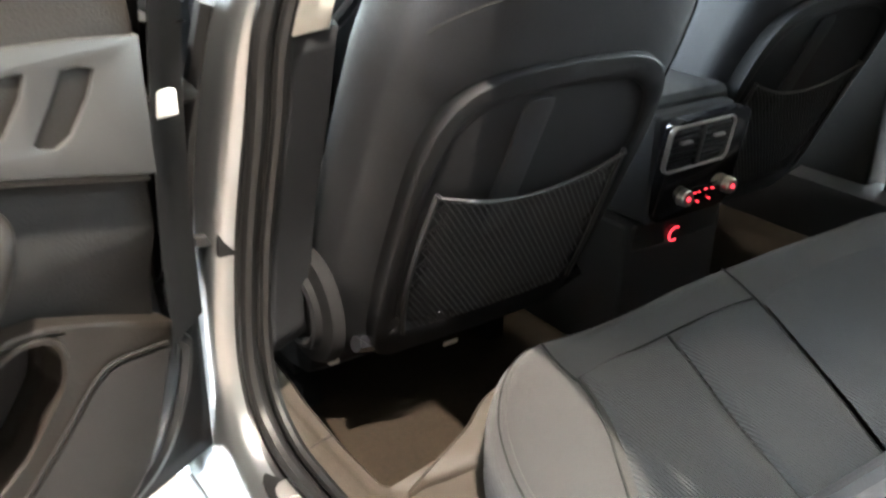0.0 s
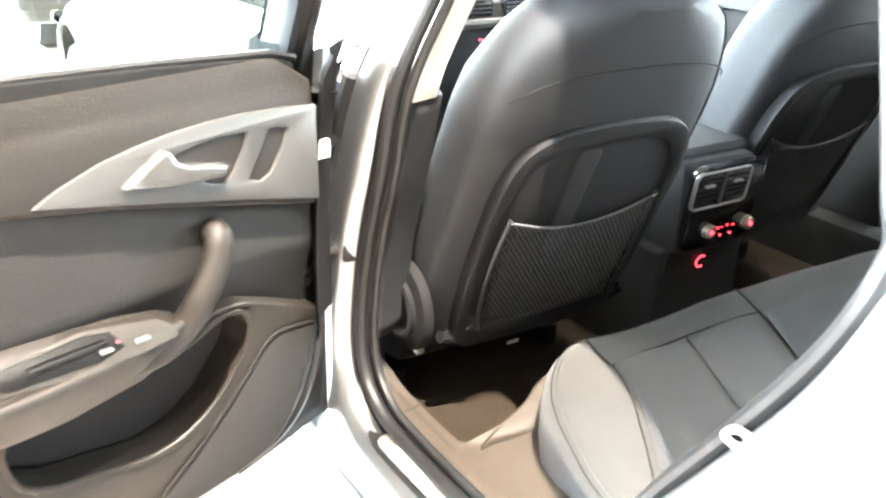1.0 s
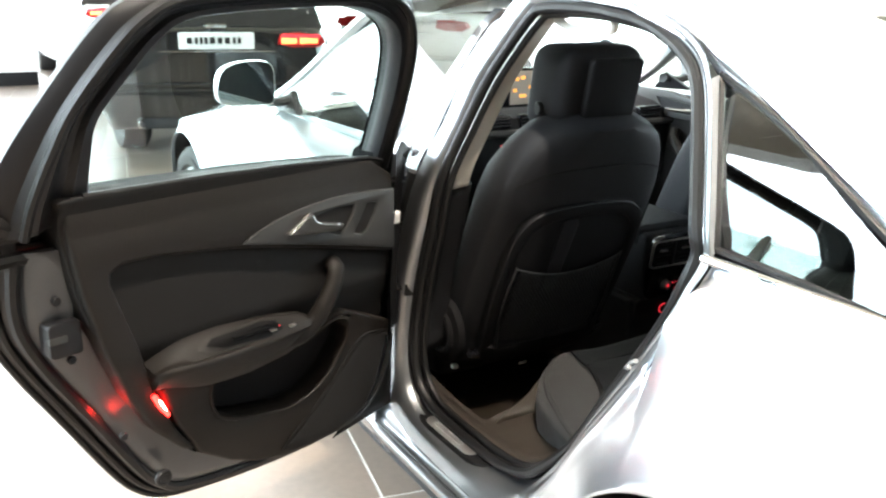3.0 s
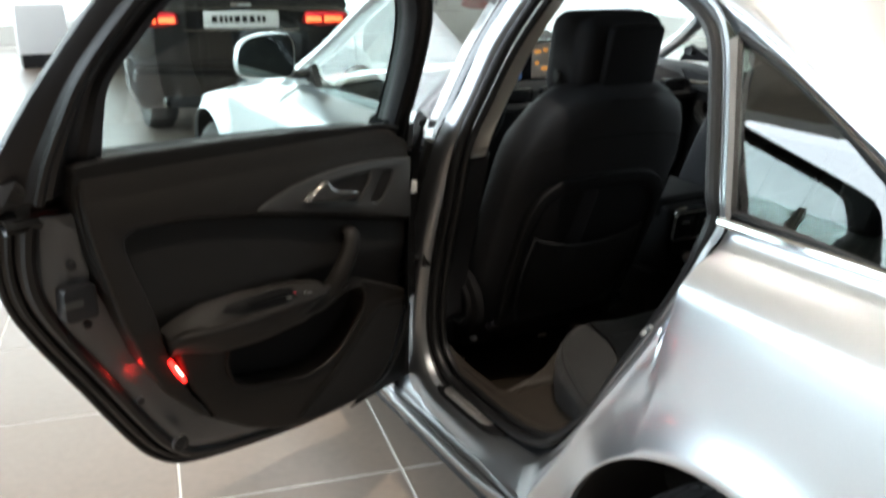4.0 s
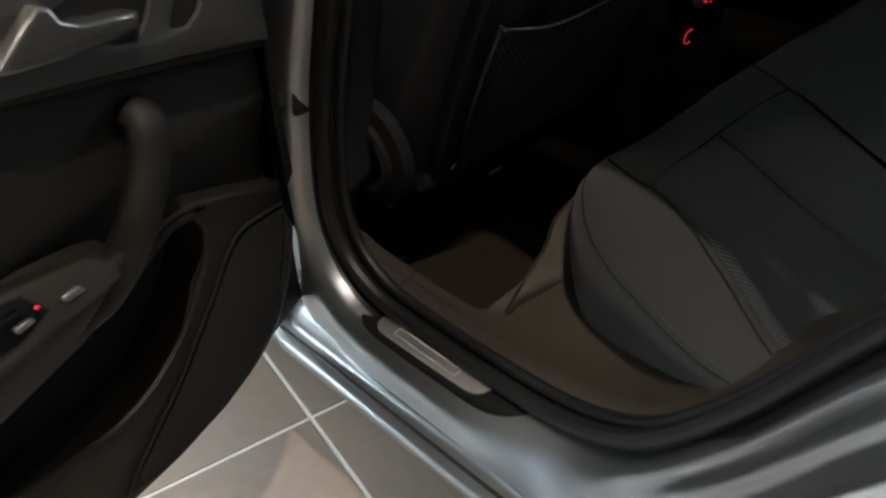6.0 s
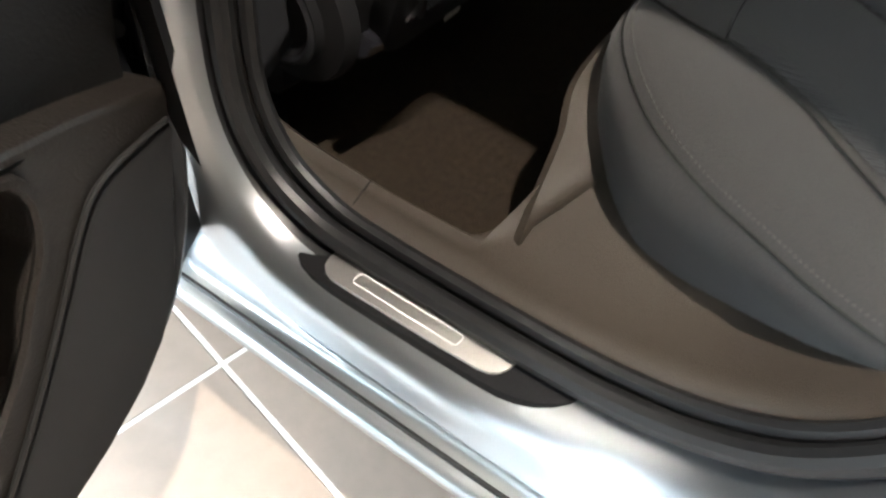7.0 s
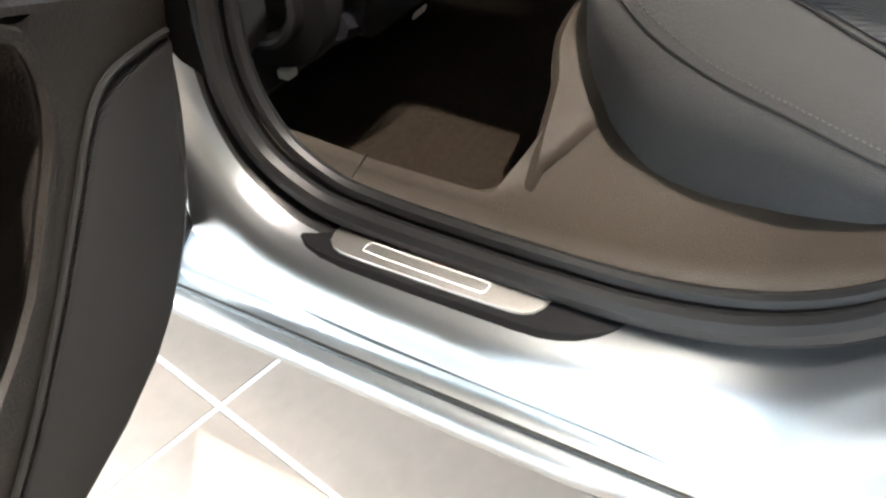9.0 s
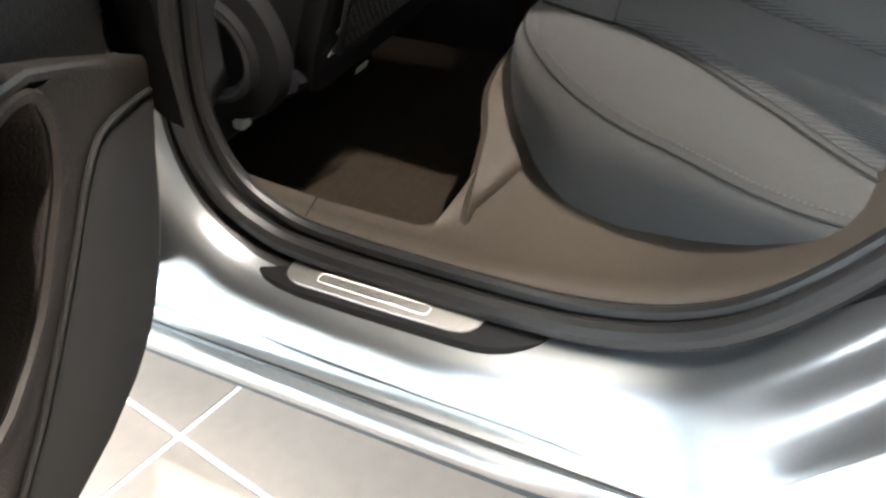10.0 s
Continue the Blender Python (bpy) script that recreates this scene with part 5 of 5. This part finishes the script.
# black sheet in place of the shaded gap between door and pillar
part("hinge_gap_sheet", sheet([[dp(s, z, n + 0.8 * max(0.0, skin_n(z) - 0.056)) for s, n in ((-.012, .022), (-.004, .045), (.018, .07), (.03, .10), (.07, .12), (.10, .14), (.118, .16), (.136, .186))] for z in np.linspace(.60, 1.035, 14)]), M_MATTBLK, rear_door, "black sheet standing for the shaded hinge gap")



def front_edge(z):
    """How far from the hinge the door's front edge lies at a height."""
    return lerp1(z, (.34, .365, .386, .43, .50, .57, .62), (.20, .17, .125, .08, .045, .028, .02))


# continues the black gap sheet down, and stops light leaking onto the jamb
part("lower_hinge_gap_sheet", sheet([[dp(-.014 + (front_edge(z) + .022 + .014) * f, z, .030 + (skin_n(z) - .010) * f) for f in (0, .15, .35, .6, .8, 1)] for z in np.linspace(.345, .62, 10)]), M_MATTBLK, rear_door, "black sheet standing for the shaded lower hinge gap", thick=0.003)

# inner panel: base, upper pad, lower panel with pocket, speaker panel
P_OUT = ((.118, .62), (.126, .56), (.140, .50), (.165, .445), (.205, .416), (.26, .400), (.34, .394), (.446, .402), (.536, .436), (.629, .489), (.705, .568), (.754, .643), (.795, .73), (.845, .87), (.868, .99), (.872, 1.045), (.84, 1.066), (.50, 1.058), (.205, 1.037), (.155, 1.005), (.135, .96), (.132, .80))
panel2 = curve2(P_OUT, 4)
pocket = [(.598, .612), (.598, .635), (.585, .655), (.50, .660), (.42, .662), (.37, .668), (.335, .682), (.305, .700), (.280, .702), (.258, .692), (.246, .665), (.250, .630), (.270, .600), (.297, .563), (.345, .530), (.40, .519), (.445, .526), (.534, .543), (.582, .570)]
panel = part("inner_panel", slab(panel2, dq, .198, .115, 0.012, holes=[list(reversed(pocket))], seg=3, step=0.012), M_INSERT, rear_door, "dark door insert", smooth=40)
upper = [(.141, 1.0), (.160, 1.012), (.205, 1.04), (.35, 1.051), (.50, 1.060), (.68, 1.064), (.83, 1.068), (.866, 1.048), (.864, .995), (.850, .90), (.822, .79), (.79, .695), (.75, .62), (.69, .556), (.66, .545), (.70, .60), (.735, .68), (.757, .775), (.785, .86), (.800, .908), (.798, .925), (.777, .937), (.70, .936), (.556, .917), (.45, .898), (.378, .882), (.25, .852), (.142, .826)]


def pad_place(u, v, w):
    """The upper pad rolls over towards the window."""
    return dpl(u, v, w + 0.006 - 0.042 * max(0.0, (v - 0.965) / 0.10) ** 2)


part("upper_pad", slab(upper, pad_place, .212, .165, 0.008, seg=3, step=0.012), M_PANEL, rear_door, "padded brown-grey upper panel")
low = [(.1135, .646), (.1165, .60), (.127, .55), (.137, .50), (.149, .46), (.168, .430), (.20, .409), (.25, .395), (.33, .388), (.40, .392), (.47, .410), (.54, .441), (.618, .494), (.674, .585), (.704, .668), (.685, .712), (.649, .705), (.608, .698), (.559, .696), (.452, .694), (.366, .698), (.33, .708), (.30, .716), (.262, .712), (.205, .688)]
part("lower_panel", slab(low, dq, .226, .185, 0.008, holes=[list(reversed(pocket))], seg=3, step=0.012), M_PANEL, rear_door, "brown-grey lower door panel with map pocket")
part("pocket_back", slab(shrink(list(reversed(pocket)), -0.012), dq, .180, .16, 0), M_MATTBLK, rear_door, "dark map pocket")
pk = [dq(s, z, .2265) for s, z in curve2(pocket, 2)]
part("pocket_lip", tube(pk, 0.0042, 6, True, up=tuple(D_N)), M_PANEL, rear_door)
speaker = [(.1215, .619), (.151, .623), (.184, .627), (.202, .622), (.220, .606), (.245, .575), (.278, .537), (.328, .486), (.372, .446), (.405, .412), (.36, .400), (.30, .400), (.25, .405), (.205, .419), (.173, .439), (.156, .466), (.144, .505), (.133, .555), (.1235, .60)]
M_GRILLE = ribbed(mat("speaker_weave", (0.011, 0.0108, 0.011), 0.82, spec=0.2, grain=500, amount=0.25, bump=0.3, bump_scale=900), 190, "Z", 0.7, 0.0015, 0.6)
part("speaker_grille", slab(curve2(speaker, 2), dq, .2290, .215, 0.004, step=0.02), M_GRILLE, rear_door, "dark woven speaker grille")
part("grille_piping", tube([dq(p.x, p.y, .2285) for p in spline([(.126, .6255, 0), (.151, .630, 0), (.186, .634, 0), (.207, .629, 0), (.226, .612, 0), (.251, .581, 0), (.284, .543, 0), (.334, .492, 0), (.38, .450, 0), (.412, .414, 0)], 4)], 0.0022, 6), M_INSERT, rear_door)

# satin trim with its recesses and the lever
trim_out = [(.538, .924), (.52, .934), (.503, .941), (.455, .957), (.41, .966), (.368, .972), (.315, .976), (.262, .977), (.20, .974), (.142, .968), (.141, .835), (.25, .862), (.377, .891), (.46, .908)]
recess = [(.392, .934), (.360, .946), (.331, .952), (.292, .955), (.256, .953), (.262, .935), (.281, .907), (.297, .895), (.315, .899), (.345, .915), (.372, .925)]
slot = [(.222, .950), (.205, .950), (.192, .946), (.200, .925), (.222, .893), (.238, .885), (.252, .888), (.258, .893), (.240, .920)]
part("handle_trim", slab(trim_out, dpl, .223, .19, 0.003, holes=[recess, slot]), M_SATIN, rear_door, "satin aluminium handle trim")
part("recess", slab(recess, dpl, .2155, .195, 0), M_MATTBLK, rear_door)
part("slot", slab(slot, dpl, .2155, .195, 0), M_MATTBLK, rear_door)
lever = [(.436, .916), (.420, .927), (.400, .940), (.384, .950), (.374, .947), (.368, .934), (.352, .926), (.325, .921), (.296, .914), (.300, .900), (.33, .901), (.37, .904), (.41, .910)]
part("door_handle", slab([(u, v + .008) for u, v in lever], dpl, .236, .214, 0.005, seg=3), M_LEVER, rear_door, "polished door handle lever")

# armrest and pull handle
arm = []
for s in np.linspace(.742, .372, 20):
    zb = lerp1(s, (.37, .394, .45, .588, .66, .729, .76), (.735, .748, .760, .772, .768, .745, .728))
    zr = lerp1(s, (.37, .44, .56, .65, .72, .76), (.740, .722, .722, .724, .728, .722))
    nr = lerp1(s, (.37, .45, .6, .70, .745, .76), (.236, .250, .262, .262, .245, .222))
    fall = lerp1(s, (.37, .44, .55, .65, .74, .76), (.030, .045, .052, .048, .026, .012))
    zr += 0.011 * min(1.0, (s - 0.37) / 0.05) * min(1.0, (0.76 - s) / 0.05)
    nm = (0.208 + nr - 0.014) / 2
    arm.append([dpl(s, zb, .15), dpl(s, zb - 0.005, .207), dpl(s, (zb + zr) / 2 - 0.005, nm), dpl(s, zr - 0.001, nr - 0.018), dpl(s, zr + 0.001, nr - 0.012), dpl(s, zr, nr - 0.006), dpl(s, zr - 0.005, nr - 0.001),
                dpl(s, zr - 0.012, nr), dpl(s, zr - fall * 0.7, nr - 0.008), dpl(s, zr - fall - 0.006, nr - 0.018), dpl(s, zr - fall - 0.012, nr - 0.032), dpl(s, zr - fall - 0.010, .15)])
bm = sheet(arm)
cap(bm, arm[0])
cap(bm, reversed(arm[-1]))
armrest = part("armrest", bm, M_PANEL, rear_door, "brown-grey padded armrest", smooth=60)
pull = spline([(.50, .700, .232), (.435, .706, .228), (.387, .721, .225), (.349, .752, .224), (.322, .789, .222), (.308, .819, .217), (.305, .830, .204), (.306, .829, .17)], 6)
npull = len(pull)
part("pull_handle", tube([dpl(p.x, p.y, p.z) for p in pull], [0.008 + 0.014 * min(1, i / 8) - 0.003 * (i / npull) for i in range(npull)], 12, flat=0.85, up=tuple(D_N)), M_PANEL, rear_door, "brown-grey pull handle")
# black plastic made blacker still: the recess's shade is in the colour
M_SHADED_POD = mat("shaded_black_switch_plastic", (0.0016, 0.0016, 0.0019), 0.35, spec=0.1, grain=400, amount=0.2, bump=0.2, bump_scale=900)
pod = [(.652, .754), (.630, .767), (.50, .771), (.41, .760), (.396, .749), (.40, .739), (.45, .737), (.55, .740), (.62, .745)]


def pod_place(u, v, w):
    # lies on the armrest's sloping top
    return dpl(u, v - 0.008, .224 + (0.752 - v) * 1.3 + w)


part("switch_bezel", slab(pod, pod_place, .0085, -.006, 0.002), M_PANEL, rear_door, "brown switch surround")
part("switch_pod", slab([(.634, .7565), (.615, .7645), (.50, .7665), (.470, .762), (.464, .748), (.50, .7435), (.60, .7475)], pod_place, .0095, -.004, 0.0005), M_SHADED_POD, rear_door, "gloss black switch panel, recess shade in its colour")
part("window_switch", slab(rounded(.480, .575, .7535, .7595, .002, 3), pod_place, .0125, .006, 0.002), M_SHADED_POD, rear_door)
part("switch_tab", slab(rounded(.479, .496, .7485, .7525, .0015, 3), pod_place, .0125, .006, 0.001), M_LEVER, rear_door, "small silver tab")
part("lock_button", slab(rounded(.432, .452, .7465, .7515, .002, 3), pod_place, .0125, .006, 0.001), M_LEVER, rear_door, "bright lock button")
part("switch_light", slab(rounded(.4685, .4705, .7535, .7548, .0005, 1), pod_place, .0125, .006, 0), M_REDLAMP, rear_door)

# red courtesy lamp, latch, plug, check strap
part("courtesy_lamp", slab([(.747, .684), (.739, .686), (.727, .664), (.715, .640), (.721, .637), (.737, .660)], dpl, .2260, .19, 0.003), M_DOORLAMP, rear_door, "lit red courtesy lamp")
part("side_lens", slab([(.774, .694), (.766, .697), (.744, .655), (.736, .630), (.744, .628), (.754, .650)], dpl, .196, .160, 0.002), M_DOORLAMP, rear_door, "red lens facing the door edge")
part("lamp_core", slab([(.738, .675), (.734, .676), (.727, .663), (.722, .652), (.726, .652), (.734, .665)], dpl, .2262, .20, 0.001), M_LAMPCORE, rear_door)
red_light = bpy.data.lights.new("courtesy_light", "POINT")
red_light.energy, red_light.color, red_light.shadow_soft_size = 1.1, (1.0, 0.02, 0.015), 0.006
new("courtesy_light", red_light).location = dpl(.800, .668, .176)
part("door_latch", slab(rounded(.842, .900, .788, .850, .008, 3), lambda u, v, w: dp(u, v, w), .165, .13, 0.004), M_BLACKPL, rear_door, "black door latch")
part("latch_mouth", slab(rounded(.868, .90, .815, .828, .003, 2), lambda u, v, w: dp(u, v, w), .1665, .15, 0.001), M_SATIN, rear_door)
part("rubber_plug", lathe([(0.0, -0.001), (0.009, -0.001), (0.0105, -0.003), (0.015, -0.0025), (0.017, 0.0), (0.017, 0.006)], (0, 0, 0), 24, "y"), M_RUBBER, rear_door)
bpy.data.objects["rubber_plug"].matrix_world = Matrix.Translation(dp(.712, .487, .160)) @ Matrix.Rotation(math.atan2(-D_N.x, D_N.y) + math.pi, 4, "Z")
for s, z in ((.880, .775), (.80, .60), (.895, .885)):
    ob = part("door_bolt", lathe([(0.0, -0.004), (0.006, -0.004), (0.008, -0.002), (0.008, 0.004)], (0, 0, 0), 12, "y"), M_BLACKPL, rear_door)
    ob.matrix_world = Matrix.Translation(dp(s - 0.02, z, .152)) @ Matrix.Rotation(math.atan2(-D_N.x, D_N.y) + math.pi, 4, "Z")
part("check_strap", tube([dp(.10, .668, .12), (0.02, -0.045, 0.668), (0.075, -0.06, 0.666)], [0.006, 0.007, 0.009], 8, flat=1.3), M_BLACKPL, car, "black door check strap")
part("check_mount", box((0.045, -0.066, 0.645), (0.072, -0.045, 0.69), 0.004), M_RUBBER, car)
part("wiring_boot", tube([dp(.11, .86, .13), (0.005, -0.06, 0.86), (0.05, -0.06, 0.865)], 0.014, 10), M_RUBBER, car)

# window frame and glass of the open door
F_OUT = ((.985, .98), (.972, 1.06), (.93, 1.15), (.888, 1.222), (.826, 1.315), (.775, 1.365), (.70, 1.392), (.50, 1.402), (.25, 1.395), (.15, 1.36), (.115, 1.25), (.105, 1.10), (.11, 1.0))
F_IN = ((.815, 1.03), (.815, 1.06), (.818, 1.13), (.815, 1.19), (.775, 1.252), (.735, 1.305), (.69, 1.338), (.60, 1.350), (.45, 1.356), (.32, 1.352), (.215, 1.31), (.175, 1.20), (.165, 1.02))
fo, fi = spline([(a, b, 0) for a, b in F_OUT], 5), spline([(a, b, 0) for a, b in F_IN], 5)
rows = []
for f, n in ((0, .095), (0, .112), (.12, .125), (.30, .135), (.36, .150), (.52, .158), (.60, .150), (.72, .150), (.80, .162), (.95, .160), (1, .150), (1, .110)):
    rows.append([dp(a.x + (b.x - a.x) * f, a.y + (b.y - a.y) * f, n) for a, b in zip(fo, fi)])
part("window_frame", sheet(rows), M_BLACKPL, rear_door, "black door window frame", thick=0.003)
part("frame_seal", tube([dp(a.x + (b.x - a.x) * .40, a.y + (b.y - a.y) * .40, .158) for a, b in zip(fo, fi)], 0.009, 8, up=tuple(D_N)), M_RUBBER, rear_door, "black rubber frame seal")
part("frame_skin", sheet([[dp(a.x + (b.x - a.x) * f, a.y + (b.y - a.y) * f, n) for a, b in zip(fo, fi)] for f, n in ((0, .095), (.3, .088), (1, .10))]), M_GLOSSBLK, rear_door)
loop = [(p.x, p.y) for p in fi] + [(.40, 1.02), (.60, 1.03)]
g = part("door_glass", slab(loop, dp, .125, .121, 0), M_GLASS, rear_door, "clear door window", smooth=0)
g.visible_shadow = False
part("window_bead", tube([dp(s, z, .172) for s, z in ((.835, 1.066), (.60, 1.063), (.40, 1.055), (.205, 1.042), (.16, 1.03))], 0.005, 6), M_RUBBER, rear_door)
part("sticker", slab(rounded(.064, .094, .866, .893, .002, 2), dp, .1445, .138, 0.0005), M_PLATE, rear_door, "blank white sticker")
part("frame_corner", slab([(.100, .955), (.150, .972), (.172, .985), (.168, 1.045), (.150, 1.055), (.108, 1.055)], dp, .152, .085, 0.008, seg=3), M_MATTBLK, rear_door, "black window frame corner")

# ---------------------------------------------------------------- other cars in the showroom


def far_car(name, place, yaw, paint, label, lamps=True, length=4.5, wagon=True):
    turn = Matrix.Translation(place) @ Matrix.Rotation(radians(yaw), 4, "Z")
    root = thing(name, place, label, "car", "cars on show")

    def q(x, y, z):
        return turn @ Vector((x, y, z))

    def ring(y, half, z0, z1, tuck):
        pts = [(-half + tuck, z0), (-half, z0 + 0.18), (-half - 0.0, z0 + 0.42), (-half + 0.05, z1 - 0.05), (-half + 0.12, z1)]
        pts = pts + [(0, z1 + 0.02)] + [(-a, b) for a, b in reversed(pts)] + [(0, z0)]
        return [q(x, y, z) for x, z in pts]

    body_rows = [ring(y, h, z0, z1, 0.08) for y, h, z0, z1 in ((0.0, .74, .34, .98), (.03, .80, .30, 1.0), (.16, .87, .26, 1.02), (.5, .90, .24, 1.02), (length - 1.3, .90, .24, .98), (length - .3, .84, .28, .80), (length, .66, .34, .66))]
    bm = sheet(body_rows, loop=True)
    cap(bm, body_rows[0])
    cap(bm, reversed(body_rows[-1]))
    part("body", bm, paint, root, smooth=40)
    back = .10 if wagon else .75
    cab = []
    for t in np.linspace(0, 1, 7):
        half, z = .80 - .24 * t, 1.0 + .44 * math.sin(t * math.pi / 2) ** 0.9
        y0, y1 = back + .32 * t, length - 1.35 - 1.05 * t
        cab.append([q(x, y, z) for x, y in ((-half, y0 + .06), (-half * .8, y0), (half * .8, y0), (half, y0 + .06), (half, y1 - .05), (half * .85, y1), (-half * .85, y1), (-half, y1 - .05))])
    bm = sheet(cab, loop=True)
    cap(bm, cab[-1])
    part("glasshouse", bm, M_GLOSSBLK, root, "dark windows", smooth=40)
    roofp = [(-.60, back + .25), (.60, back + .25), (.58, length - 2.2), (-.58, length - 2.2)]
    part("roof", slab(roofp, lambda u, v, w: q(u, v, w), 1.475, 1.425, 0.02), paint, root)

    def rear(u, v, w):
        return q(u, -w + 0.03 * abs(u) ** 2, v)

    for sg in (-1, 1):
        lens = [(sg * .44, .90), (sg * .46, .975), (sg * .60, .985), (sg * .77, .965), (sg * .80, .91), (sg * .74, .875), (sg * .55, .872)]
        lamp = part("tail_light", slab(lens if sg > 0 else list(reversed(lens)), rear, .022, -.04, 0.006), M_REDLENS, root, "lit red tail light")
        if lamps:
            for u0, u1, z0, z1 in ((.47, .585, .90, .94), (.605, .74, .90, .94)):
                o = [(sg * u0, z0), (sg * u1, z0 + .004), (sg * u1, z1), (sg * u0, z1 + .006)]
                part("lamp_core", slab(o if sg > 0 else list(reversed(o)), rear, .0245, .01, 0.004), M_AMBER, lamp)
            o = [(sg * .46, .945), (sg * .765, .942), (sg * .75, .968), (sg * .48, .975)]
            part("lamp_band", slab(o if sg > 0 else list(reversed(o)), rear, .0245, .01, 0.004), M_REDLAMP, lamp)
        part("reflector", slab(rounded(sg * .62 - .09, sg * .62 + .09, .43, .455, .008, 2), rear, .03, -.02, 0.003), M_REDLENS, root)
        part("exhaust", lathe([(0.030, -0.02), (0.036, -0.03), (0.042, -0.02), (0.042, 0.06), (0.03, 0.06)], q(sg * .56, 0.0, .335), 24, "y"), M_CHROME, root, "chrome exhaust tip")
        part("rear_wheel", lathe([(.05, -.02), (.2, -.02), (.22, -.03), (.30, -.02), (.315, .03), (.315, .17), (.28, .2)], q(sg * .80, .85, .316), 40), M_TYRE, root)
        part("front_wheel", lathe([(.05, -.02), (.2, -.02), (.22, -.03), (.30, -.02), (.315, .03), (.315, .17), (.28, .2)], q(sg * .80, length - .95, .316), 40), M_TYRE, root)
        part("roof_rail", tube([q(sg * .60, back + .4, 1.475), q(sg * .61, back + .6, 1.51), q(sg * .60, length - 2.4, 1.50), q(sg * .58, length - 2.2, 1.46)], .014, 8), M_ALU, root)
    plate = part("number_plate", slab(rounded(-.27, .27, .865, .985, .01, 2), rear, .03, -.01, 0.003), M_PLATE, root, "white plate with dark unreadable marks")
    u = -.21
    for k, wd in enumerate((.05, .03, .028, .03, .05, .045, .05, .03, .03)):
        part("plate_mark", slab([(u, .905), (u + wd * .75, .905), (u + wd * .75, .95), (u, .95)], rear, .0318, .02, 0), M_BLACKPL, plate)
        u += wd + .006
    part("chrome_strip", slab(rounded(-.42, .42, .845, .853, .003, 2), rear, .03, -.01, 0.002), M_CHROME, root)
    part("bumper_line", slab(rounded(-.78, .78, .60, .625, .008, 2), rear, .045, -.03, 0.008), paint, root)
    part("bumper", slab(rounded(-.80, .80, .36, .59, .05, 3), rear, .04, -.05, 0.03, seg=3), paint, root)
    part("valance", slab(rounded(-.55, .55, .29, .37, .02, 2), rear, .03, -.05, 0.01), M_BLACKPL, root)
    part("badge", slab(rounded(-.075, .075, 1.015, 1.045, .012, 3), rear, .004, -.02, 0.002), M_CHROME, root, "plain bright badge")
    return root


far_car("estate_car", (.99, 4.80, 0), -15.5, M_BLACKCAR, "black estate car with lit tail lights")
far_car("hatchback_car", (1.62, 9.65, 0), 4, M_WHITECAR, "white car with red tail lights", lamps=True, length=4.0)
far_car("parked_car", (3.4, 6.6, 0), -60, M_WHITECAR, "white car parked across the showroom", lamps=False, length=4.4, wagon=False)


def plinth(x, y):
    root = thing("display_plinth", (x, y, 0), "white lacquered display plinth on a dark base", "plinth")
    part("top", box((x - .29, y - .25, .17), (x + .29, y + .25, .78), .012), M_WHITEPL, root)
    part("base", box((x - .26, y - .22, 0), (x + .26, y + .22, .17), .005), M_BLACKPL, root)


plinth(0.10, 10.9)

# ---------------------------------------------------------------- floor tiles
TILE = 0.6
T_U, T_V = Vector((.9843, -.1765, 0)), Vector((.1765, .9843, 0))
T_O = Vector((.045, .075, 0))
ground = bpy.data.objects["ground"]
tb = box((0.0035, 0.0035, -0.012), (TILE - 0.0035, TILE - 0.0035, 0.0), 0.001, 1)
tile_mesh = bpy.data.meshes.new("floor_tile")
tb.to_mesh(tile_mesh)
tb.free()
tile_mesh.materials.append(M_TILE)
tile_rot = Matrix((T_U, T_V, Vector((0, 0, 1)))).transposed().to_4x4()
rest_v, rest_f = [], []
cells = []
for i in range(-24, 26):
    for j in range(-24, 30):
        c = T_O + T_U * (TILE * i) + T_V * (TILE * j)
        mid = c + (T_U + T_V) * TILE / 2
        if ROOM[0] + 0.45 < mid.x < ROOM[1] - 0.45 and ROOM[2] + 0.45 < mid.y < ROOM[3] - 0.45:
            cells.append(((mid - Vector((-0.6, -0.2, 0))).length, i, j, c))
cells.sort(key=lambda t: t[:3])
for n_t, (_, i, j, c) in enumerate(cells):
    if n_t < 290:
        ob = new("floor_tile", tile_mesh)
        ob.parent = ground
        ob.matrix_basis = Matrix.Translation(c) @ tile_rot
    else:
        k = len(rest_v)
        for du, dv in ((.003, .003), (TILE - .003, .003), (TILE - .003, TILE - .003), (.003, TILE - .003)):
            rest_v.append(c + T_U * du + T_V * dv)
        rest_v += [v + Vector((0, 0, -0.01)) for v in rest_v[k:k + 4]]
        rest_f += [(k, k + 1, k + 2, k + 3)] + [(k + a, k + 4 + a, k + 4 + (a + 1) % 4, k + (a + 1) % 4) for a in range(4)]
me = bpy.data.meshes.new("floor_tiles")
me.from_pydata([tuple(v) for v in rest_v], [], rest_f)
me.materials.append(M_TILE)
far_tiles = new("floor_tiles", me)
far_tiles.parent = ground
tagged(far_tiles, "grey-brown floor tiles", kind="stuff")
